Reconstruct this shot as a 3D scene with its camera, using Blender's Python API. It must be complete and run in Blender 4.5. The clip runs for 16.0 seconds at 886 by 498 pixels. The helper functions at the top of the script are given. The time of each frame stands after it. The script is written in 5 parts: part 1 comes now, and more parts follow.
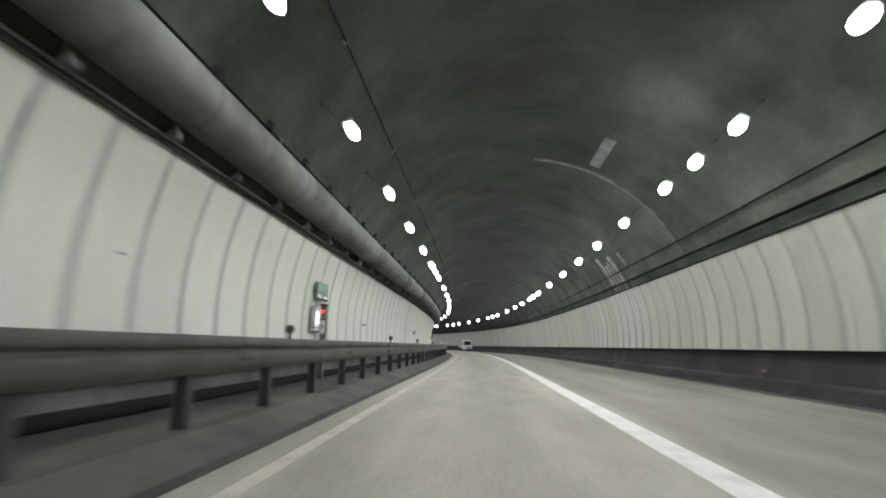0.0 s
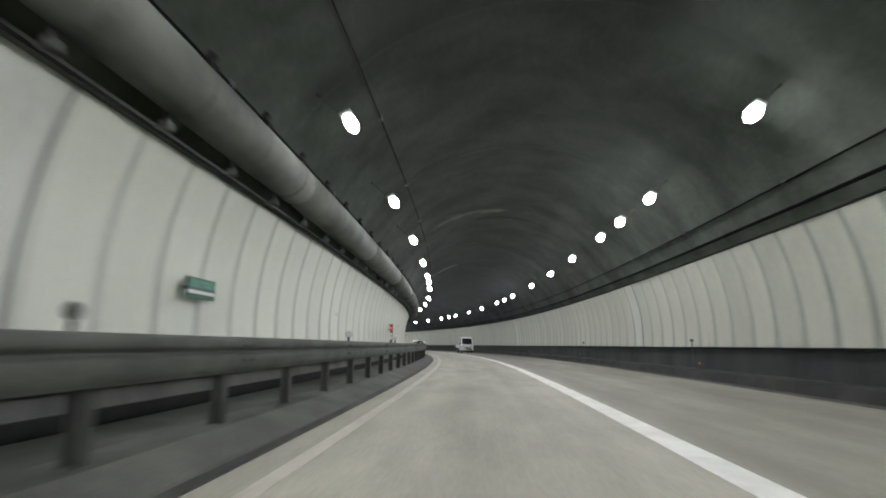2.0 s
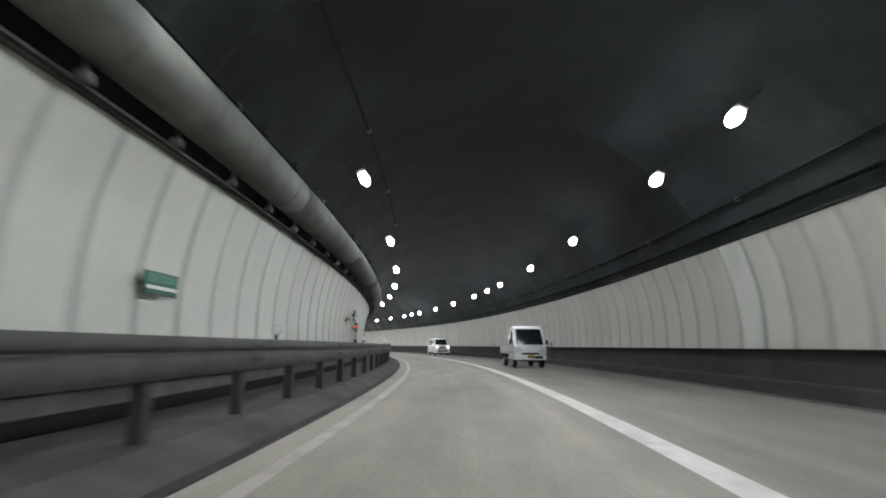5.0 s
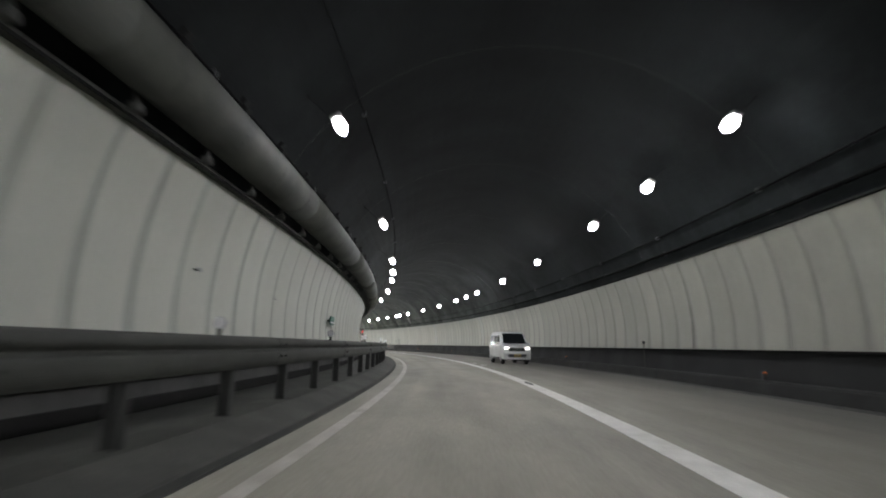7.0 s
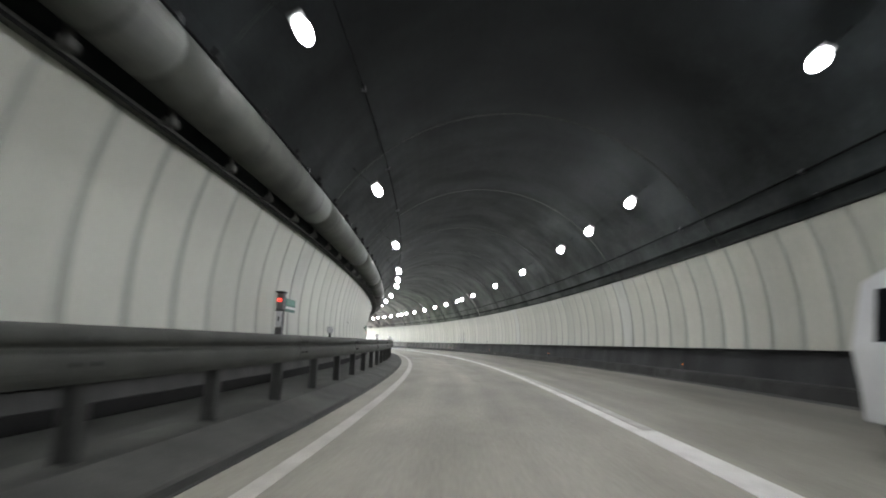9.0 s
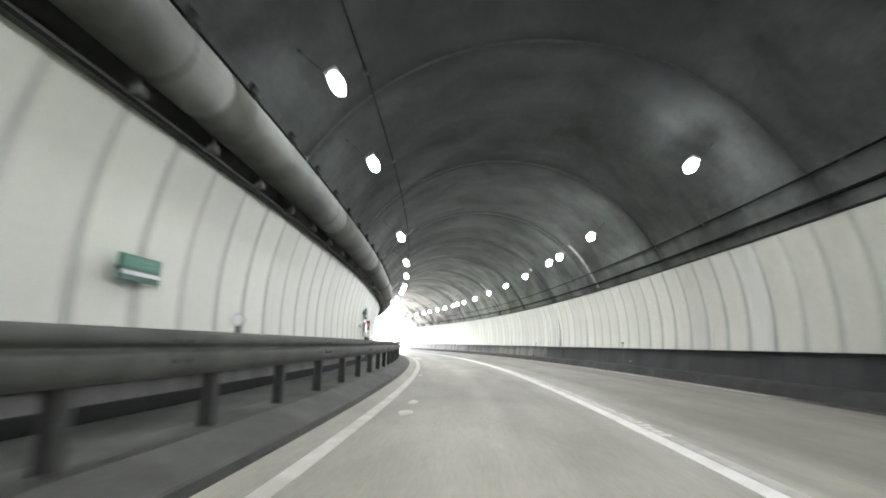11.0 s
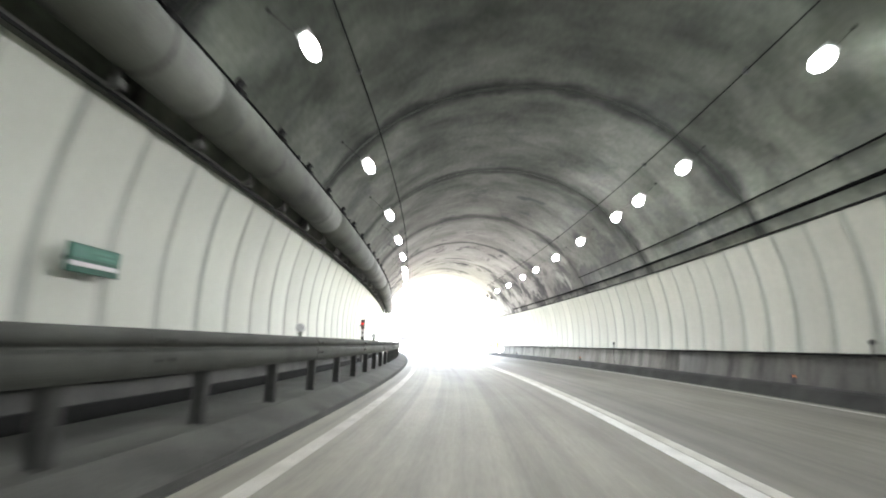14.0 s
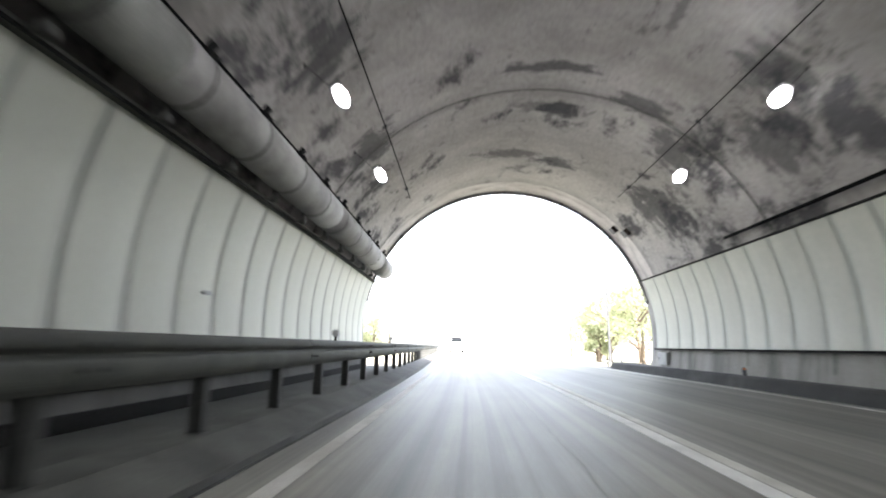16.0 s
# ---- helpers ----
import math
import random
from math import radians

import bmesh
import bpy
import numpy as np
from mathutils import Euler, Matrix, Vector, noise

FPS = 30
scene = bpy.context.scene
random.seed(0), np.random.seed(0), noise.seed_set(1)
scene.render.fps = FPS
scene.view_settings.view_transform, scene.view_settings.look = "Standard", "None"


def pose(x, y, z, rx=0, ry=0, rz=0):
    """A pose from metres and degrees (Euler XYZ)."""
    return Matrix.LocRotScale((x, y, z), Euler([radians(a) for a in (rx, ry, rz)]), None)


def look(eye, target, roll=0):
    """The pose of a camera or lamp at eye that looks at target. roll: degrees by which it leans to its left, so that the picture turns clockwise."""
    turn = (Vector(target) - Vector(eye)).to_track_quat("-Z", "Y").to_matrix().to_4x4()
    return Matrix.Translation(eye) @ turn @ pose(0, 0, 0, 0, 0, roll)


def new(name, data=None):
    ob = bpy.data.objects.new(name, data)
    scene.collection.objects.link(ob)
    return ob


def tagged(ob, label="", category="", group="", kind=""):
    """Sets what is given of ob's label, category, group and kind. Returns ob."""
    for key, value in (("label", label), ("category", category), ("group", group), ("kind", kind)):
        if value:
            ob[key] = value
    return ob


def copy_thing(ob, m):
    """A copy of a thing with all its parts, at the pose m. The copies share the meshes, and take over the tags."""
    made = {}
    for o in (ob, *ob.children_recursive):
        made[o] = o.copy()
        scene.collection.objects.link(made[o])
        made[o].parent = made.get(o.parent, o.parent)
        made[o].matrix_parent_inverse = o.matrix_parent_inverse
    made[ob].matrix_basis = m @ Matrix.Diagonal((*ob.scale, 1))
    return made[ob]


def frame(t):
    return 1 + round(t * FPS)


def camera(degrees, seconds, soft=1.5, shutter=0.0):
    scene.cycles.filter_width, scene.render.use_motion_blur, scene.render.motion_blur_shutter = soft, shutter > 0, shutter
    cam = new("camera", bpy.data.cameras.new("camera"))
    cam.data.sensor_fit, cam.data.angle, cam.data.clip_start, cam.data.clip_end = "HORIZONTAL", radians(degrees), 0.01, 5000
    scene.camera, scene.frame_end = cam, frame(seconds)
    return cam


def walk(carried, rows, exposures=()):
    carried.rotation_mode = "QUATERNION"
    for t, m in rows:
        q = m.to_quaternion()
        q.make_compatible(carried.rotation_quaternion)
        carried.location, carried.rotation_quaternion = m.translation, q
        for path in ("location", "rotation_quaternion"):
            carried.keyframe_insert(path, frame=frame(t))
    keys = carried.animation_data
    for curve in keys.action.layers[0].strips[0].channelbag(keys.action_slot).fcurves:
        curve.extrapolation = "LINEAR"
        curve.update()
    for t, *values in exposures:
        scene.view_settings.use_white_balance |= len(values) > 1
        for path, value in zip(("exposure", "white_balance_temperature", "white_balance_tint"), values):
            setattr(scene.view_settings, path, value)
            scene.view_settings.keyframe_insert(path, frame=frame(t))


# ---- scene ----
# ---- the road's line: curvature (1/m, to the left) by distance along it ----
CURV_S = [-60, -15, 0, 15, 30, 45, 60, 75, 90, 105, 120, 135, 150, 165, 180, 195, 210, 225, 240, 400]
CURV_K = [-0.0015, -0.0015, -0.00099, 0.00022, 0.00178, 0.00357, 0.00548, 0.00661, 0.00696, 0.00685, 0.0063,
          0.00565, 0.00595, 0.00666, 0.00573, 0.00333, 0.00123, 0.0, 0.0, 0.0]
STEP = 0.25
LINE_S = np.arange(-60.0, 400.0, STEP)
_k = np.interp(LINE_S, CURV_S, CURV_K)
LINE_A = np.concatenate([[0.0], np.cumsum((_k[1:] + _k[:-1]) / 2 * STEP)])
LINE_A -= np.interp(0.0, LINE_S, LINE_A)
_dx, _dy = -np.sin(LINE_A), np.cos(LINE_A)
LINE_X = np.concatenate([[0.0], np.cumsum((_dx[1:] + _dx[:-1]) / 2 * STEP)])
LINE_Y = np.concatenate([[0.0], np.cumsum((_dy[1:] + _dy[:-1]) / 2 * STEP)])
LINE_X -= np.interp(0.0, LINE_S, LINE_X)
LINE_Y -= np.interp(0.0, LINE_S, LINE_Y)


def heading(s):
    return float(np.interp(s, LINE_S, LINE_A))


def at(s, n=0.0, z=0.0):
    """The place s metres along the road's line, n to its right and z up."""
    a = heading(s)
    return Vector((float(np.interp(s, LINE_S, LINE_X)) + n * math.cos(a), float(np.interp(s, LINE_S, LINE_Y)) + n * math.sin(a), z))


def place(s, n=0.0, z=0.0, turn=0.0, lean=0.0):
    """A pose at that place: local y along the road, x to the right; turn about z and lean about y in degrees."""
    return Matrix.Translation(at(s, n, z)) @ Matrix.Rotation(heading(s) + radians(turn), 4, "Z") @ Matrix.Rotation(radians(lean), 4, "Y")


# ---- camera: seconds, distance, offset, yaw off the road, pitch, roll ----
EYE = 0.934
cam = camera(86.05, 16.0, soft=1.9, shutter=0.3)
DRIVE = [
    (0.0, 0.02, 0.124, 4.17, 11.49, 0.74),
    (0.5, 5.95, 0.143, 4.54, 11.63, 0.49),
    (1.0, 11.99, 0.087, 4.47, 11.76, 0.30),
    (1.5, 18.10, 0.058, 4.52, 11.73, 0.40),
    (2.0, 24.21, 0.027, 4.48, 11.44, 0.38),
    (2.5, 30.22, 0.008, 4.28, 11.71, 0.21),
    (3.0, 36.11, 0.098, 4.40, 11.72, 0.57),
    (3.5, 41.99, 0.100, 3.99, 11.70, 0.47),
    (4.0, 47.90, 0.116, 3.95, 11.59, 0.26),
    (4.5, 53.72, 0.084, 3.84, 11.58, 0.35),
    (5.0, 59.53, 0.052, 3.74, 11.56, 0.44),
    (5.5, 65.32, 0.021, 3.64, 11.54, 0.54),
    (6.0, 71.10, -0.011, 3.53, 11.52, 0.63),
    (6.5, 76.87, -0.043, 3.43, 11.50, 0.73),
    (7.0, 82.78, 0.019, 3.87, 11.47, 0.83),
    (7.5, 88.81, 0.002, 3.93, 11.42, 0.91),
    (8.0, 94.78, -0.017, 4.06, 11.13, 1.10),
    (8.5, 100.52, -0.044, 4.08, 11.16, 1.11),
    (9.0, 106.26, -0.071, 4.09, 11.19, 1.11),
    (9.5, 112.02, -0.098, 4.11, 11.21, 1.11),
    (10.0, 117.79, -0.125, 4.13, 11.24, 1.11),
    (10.5, 123.58, -0.153, 4.15, 11.26, 1.12),
    (11.0, 129.46, -0.137, 4.40, 11.34, 1.22),
    (11.5, 135.40, -0.141, 4.14, 11.22, 1.13),
    (12.0, 141.39, -0.048, 4.42, 11.05, 1.32),
    (12.5, 147.42, -0.006, 4.34, 11.20, 0.91),
    (13.0, 153.49, 0.014, 4.44, 11.27, 1.00),
    (13.5, 159.52, -0.001, 4.35, 11.42, 1.02),
    (14.0, 165.47, 0.007, 4.71, 11.35, 1.28),
    (14.5, 171.49, -0.050, 4.41, 11.30, 1.04),
    (15.0, 177.68, -0.091, 4.43, 11.41, 0.98),
    (15.5, 183.97, -0.115, 4.34, 11.55, 0.78),
    (16.0, 190.31, -0.091, 4.52, 11.52, 0.65),
]
walk(cam, [(t, Matrix.Translation(at(s, n, EYE)) @ Euler((radians(90 + p), 0, heading(s) + radians(y))).to_matrix().to_4x4()
            @ Matrix.Rotation(radians(r), 4, "Z")) for t, s, n, y, p, r in DRIVE],
     exposures=[(0.0, 4.64, 6600, 8), (2.0, 4.78, 6550, 8), (4.0, 5.0, 6450, 9), (6.3, 4.85, 6300, 10), (6.9, 4.5, 6600, 10), (7.5, 4.62, 6400, 12), (8.0, 4.58, 6550, 10), (8.2, 4.58, 6550, 10), (10.3, 5.55, 6500, 9), (11.5, 5.42, 6500, 9),
                (12.5, 5.05, 6500, 9), (13.5, 4.88, 6600, 9), (14.5, 4.62, 6600, 9), (15.0, 4.25, 6480, 10), (15.5, 3.72, 6420, 11), (16.0, 3.22, 6450, 12)])

# ---- light: sky and sun outside, lamps inside ----
world = bpy.data.worlds.new("world")
scene.world = world
world.use_nodes = True
wn = world.node_tree
sky = wn.nodes.new("ShaderNodeTexSky")
sky.sky_type, sky.sun_disc, sky.sun_elevation, sky.sun_rotation = "NISHITA", False, radians(44), radians(127)
sky.dust_density = 2.0
haze = wn.nodes.new("ShaderNodeHueSaturation")
haze.inputs["Saturation"].default_value = 0.4
wn.links.new(sky.outputs[0], haze.inputs["Color"])
wn.links.new(haze.outputs[0], wn.nodes["Background"].inputs[0])
wn.nodes["Background"].inputs[1].default_value = 0.15
sun = new("sun", bpy.data.lights.new("sun", "SUN"))
sun.data.energy, sun.data.angle, sun.data.color = 5.0, radians(0.5), (1.0, 0.95, 0.88)
sun.matrix_world = look((50, -38, 60), (0, 0, 0))
LAMP_GLOW = 10.0


# ---- materials ----
def material(name, base, rough=0.7, metal=0.0, second=None, scale=3.0, detail=6.0, grain=0.0, grain_scale=60.0, bump=0.0, bump_scale=40.0,
             stain=None, stain_scale=0.5, stain_amount=0.0, stretch=(1, 1, 1), spread=0.0, coat=0.0, coords="Object"):
    """Base colour mixed with a second one by noise, fine grain, large stains, bump; spread varies it from piece to piece."""
    m = bpy.data.materials.new(name)
    m.use_nodes = True
    t = m.node_tree
    L, N = t.links.new, t.nodes.new
    b = t.nodes["Principled BSDF"]
    b.inputs["Roughness"].default_value, b.inputs["Metallic"].default_value = rough, metal
    if coat:
        b.inputs["Coat Weight"].default_value = coat
    co = N("ShaderNodeTexCoord")
    mp = N("ShaderNodeMapping")
    mp.inputs["Scale"].default_value = stretch
    L(co.outputs[coords], mp.inputs[0])
    n1 = N("ShaderNodeTexNoise")
    n1.inputs["Scale"].default_value, n1.inputs["Detail"].default_value = scale, detail
    L(mp.outputs[0], n1.inputs["Vector"])
    ramp = N("ShaderNodeMapRange")
    ramp.inputs[1].default_value, ramp.inputs[2].default_value = 0.35, 0.65
    L(n1.outputs[0], ramp.inputs[0])
    mix = N("ShaderNodeMix")
    mix.data_type = "RGBA"
    mix.inputs[6].default_value = (*base, 1)
    mix.inputs[7].default_value = (*(second or [c * 0.82 for c in base]), 1)
    L(ramp.outputs[0], mix.inputs[0])
    out = mix.outputs[2]
    if stain_amount:
        n2 = N("ShaderNodeTexNoise")
        n2.inputs["Scale"].default_value, n2.inputs["Detail"].default_value, n2.inputs["Roughness"].default_value = stain_scale, 8.0, 0.65
        L(mp.outputs[0], n2.inputs["Vector"])
        r2 = N("ShaderNodeMapRange")
        r2.inputs[1].default_value, r2.inputs[2].default_value, r2.inputs[4].default_value = 0.48, 0.68, stain_amount
        L(n2.outputs[0], r2.inputs[0])
        mx = N("ShaderNodeMix")
        mx.data_type = "RGBA"
        mx.inputs[7].default_value = (*stain, 1)
        L(out, mx.inputs[6])
        L(r2.outputs[0], mx.inputs[0])
        out = mx.outputs[2]
    if grain:
        n3 = N("ShaderNodeTexNoise")
        n3.inputs["Scale"].default_value, n3.inputs["Detail"].default_value = grain_scale, 3.0
        L(mp.outputs[0], n3.inputs["Vector"])
        r3 = N("ShaderNodeMapRange")
        r3.inputs[1].default_value, r3.inputs[2].default_value = 0.3, 0.7
        r3.inputs[3].default_value, r3.inputs[4].default_value = 1 - grain, 1 + grain
        L(n3.outputs[0], r3.inputs[0])
        g = N("ShaderNodeVectorMath")
        g.operation = "SCALE"
        L(out, g.inputs[0])
        L(r3.outputs[0], g.inputs["Scale"])
        out = g.outputs[0]
    if spread:
        info = N("ShaderNodeObjectInfo")
        r4 = N("ShaderNodeMapRange")
        r4.inputs[3].default_value, r4.inputs[4].default_value = 1 - spread, 1 + spread
        L(info.outputs["Random"], r4.inputs[0])
        g = N("ShaderNodeVectorMath")
        g.operation = "SCALE"
        L(out, g.inputs[0])
        L(r4.outputs[0], g.inputs["Scale"])
        out = g.outputs[0]
    L(out, b.inputs["Base Color"])
    if bump:
        n5 = N("ShaderNodeTexNoise")
        n5.inputs["Scale"].default_value, n5.inputs["Detail"].default_value = bump_scale, 5.0
        L(mp.outputs[0], n5.inputs["Vector"])
        bp = N("ShaderNodeBump")
        bp.inputs["Strength"].default_value, bp.inputs["Distance"].default_value = bump, 0.02
        L(n5.outputs[0], bp.inputs["Height"])
        L(bp.outputs[0], b.inputs["Normal"])
    return m


def glowing(name, colour, strength):
    m = bpy.data.materials.new(name)
    m.use_nodes = True
    b = m.node_tree.nodes["Principled BSDF"]
    b.inputs["Base Color"].default_value = (*[min(c, 0.8) for c in colour], 1)
    b.inputs["Emission Color"].default_value = (*colour, 1)
    b.inputs["Emission Strength"].default_value = strength
    return m


M_ROAD = material("road_concrete", (0.415, 0.397, 0.332), 0.75, second=(0.34, 0.325, 0.271), scale=0.7, grain=0.07, grain_scale=30, bump=0.15, bump_scale=60,
                  stain=(0.22, 0.213, 0.193), stain_scale=0.42, stain_amount=0.5, coords="UV", stretch=(1, 0.16, 1))


def add_grooves(m, s0, s1, dark):
    """Lengthwise grooves, tyre tracks and a darker, more polished surface that come in between s0 and s1; the far lane
    is darker, most of all towards its wall in the middle stretch.
    """
    t = m.node_tree
    L, N = t.links.new, t.nodes.new
    b = t.nodes["Principled BSDF"]
    old = b.inputs["Base Color"].links[0].from_socket
    uv, sep = N("ShaderNodeUVMap"), N("ShaderNodeSeparateXYZ")
    L(uv.outputs[0], sep.inputs[0])
    grow = N("ShaderNodeMapRange")
    grow.inputs[1].default_value, grow.inputs[2].default_value = s0, s1
    L(sep.outputs[1], grow.inputs[0])
    for scale, along, lo, hi, most in ((7.0, 0.006, 0.42, 0.66, 0.6), (1.3, 0.02, 0.3, 0.6, 0.75)):
        mp, n, r, mu = N("ShaderNodeMapping"), N("ShaderNodeTexNoise"), N("ShaderNodeMapRange"), N("ShaderNodeMath")
        mp.inputs["Scale"].default_value = (1, along, 1)
        n.inputs["Scale"].default_value, n.inputs["Detail"].default_value = scale, 5.0
        r.inputs[1].default_value, r.inputs[2].default_value, r.inputs[4].default_value = lo, hi, most
        L(uv.outputs[0], mp.inputs[0])
        L(mp.outputs[0], n.inputs["Vector"])
        L(n.outputs[0], r.inputs[0])
        mu.operation = "MULTIPLY"
        L(r.outputs[0], mu.inputs[0])
        L(grow.outputs[0], mu.inputs[1])
        mx = N("ShaderNodeMix")
        mx.data_type = "RGBA"
        mx.inputs[7].default_value = (*dark, 1)
        L(old, mx.inputs[6])
        L(mu.outputs[0], mx.inputs[0])
        old = mx.outputs[2]
    gloss = N("ShaderNodeMapRange")
    gloss.inputs[1].default_value, gloss.inputs[2].default_value, gloss.inputs[3].default_value, gloss.inputs[4].default_value = s0 + 10, s1, 0.75, 0.52
    L(sep.outputs[1], gloss.inputs[0])
    L(gloss.outputs[0], b.inputs["Roughness"])
    for scale, along, swing in ((0.9, 0.012, 0.16), (1.6, 0.35, 0.10)):
        mp, n, r, k = N("ShaderNodeMapping"), N("ShaderNodeTexNoise"), N("ShaderNodeMapRange"), N("ShaderNodeVectorMath")
        mp.inputs["Scale"].default_value = (1, along, 1)
        n.inputs["Scale"].default_value, n.inputs["Detail"].default_value = scale, 4.0
        r.inputs[1].default_value, r.inputs[2].default_value, r.inputs[3].default_value, r.inputs[4].default_value = 0.32, 0.68, 1 - swing, 1 + swing
        k.operation = "SCALE"
        L(uv.outputs[0], mp.inputs[0])
        L(mp.outputs[0], n.inputs["Vector"])
        L(n.outputs[0], r.inputs[0])
        L(old, k.inputs[0])
        L(r.outputs[0], k.inputs["Scale"])
        old = k.outputs[0]
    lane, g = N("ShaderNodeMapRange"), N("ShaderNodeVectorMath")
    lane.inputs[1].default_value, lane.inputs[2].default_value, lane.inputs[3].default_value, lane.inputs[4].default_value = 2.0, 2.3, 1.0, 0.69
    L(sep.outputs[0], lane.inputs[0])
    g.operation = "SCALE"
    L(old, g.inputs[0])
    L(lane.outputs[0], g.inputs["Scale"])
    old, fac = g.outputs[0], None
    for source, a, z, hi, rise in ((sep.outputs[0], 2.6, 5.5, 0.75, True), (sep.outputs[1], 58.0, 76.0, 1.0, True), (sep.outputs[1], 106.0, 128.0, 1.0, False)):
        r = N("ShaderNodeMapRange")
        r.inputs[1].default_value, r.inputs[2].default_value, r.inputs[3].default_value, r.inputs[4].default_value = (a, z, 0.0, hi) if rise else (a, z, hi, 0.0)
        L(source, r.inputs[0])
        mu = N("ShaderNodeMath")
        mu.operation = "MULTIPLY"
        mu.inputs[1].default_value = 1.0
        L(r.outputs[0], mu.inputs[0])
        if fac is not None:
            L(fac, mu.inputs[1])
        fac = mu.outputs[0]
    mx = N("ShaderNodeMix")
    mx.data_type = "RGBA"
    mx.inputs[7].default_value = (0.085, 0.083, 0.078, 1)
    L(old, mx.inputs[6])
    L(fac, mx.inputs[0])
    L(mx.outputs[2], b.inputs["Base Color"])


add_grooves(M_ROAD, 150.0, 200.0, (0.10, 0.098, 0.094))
M_WALK = material("walkway_concrete", (0.074, 0.076, 0.068), 0.8, second=(0.044, 0.046, 0.040), scale=0.9, grain=0.12, bump=0.3, bump_scale=30,
                  stain=(0.025, 0.027, 0.023), stain_scale=0.35, stain_amount=0.7)
M_KERB = material("kerb_concrete", (0.105, 0.106, 0.095), 0.88, second=(0.068, 0.069, 0.062), scale=1.4, grain=0.18, bump=0.3, stain=(0.035, 0.036, 0.032), stain_scale=0.8, stain_amount=0.75)


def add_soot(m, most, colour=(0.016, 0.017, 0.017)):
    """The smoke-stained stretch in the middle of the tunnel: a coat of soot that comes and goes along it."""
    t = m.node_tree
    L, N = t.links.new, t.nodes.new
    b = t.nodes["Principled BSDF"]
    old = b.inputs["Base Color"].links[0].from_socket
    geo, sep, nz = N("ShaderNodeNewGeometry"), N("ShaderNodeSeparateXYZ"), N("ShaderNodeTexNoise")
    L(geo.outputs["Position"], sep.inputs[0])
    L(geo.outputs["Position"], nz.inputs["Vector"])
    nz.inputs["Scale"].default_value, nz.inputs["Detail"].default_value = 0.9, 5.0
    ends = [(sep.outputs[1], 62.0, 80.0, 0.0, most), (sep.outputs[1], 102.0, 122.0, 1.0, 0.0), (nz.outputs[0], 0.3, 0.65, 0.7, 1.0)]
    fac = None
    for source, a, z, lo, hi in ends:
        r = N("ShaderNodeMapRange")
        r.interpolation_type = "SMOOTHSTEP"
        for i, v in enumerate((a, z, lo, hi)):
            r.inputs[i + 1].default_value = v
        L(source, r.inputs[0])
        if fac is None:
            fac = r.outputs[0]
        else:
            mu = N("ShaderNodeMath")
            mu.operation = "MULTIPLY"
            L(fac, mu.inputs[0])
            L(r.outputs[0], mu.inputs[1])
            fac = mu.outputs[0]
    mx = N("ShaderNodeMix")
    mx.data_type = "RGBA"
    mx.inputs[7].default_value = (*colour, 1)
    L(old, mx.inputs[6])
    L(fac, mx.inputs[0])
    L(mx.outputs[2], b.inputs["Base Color"])


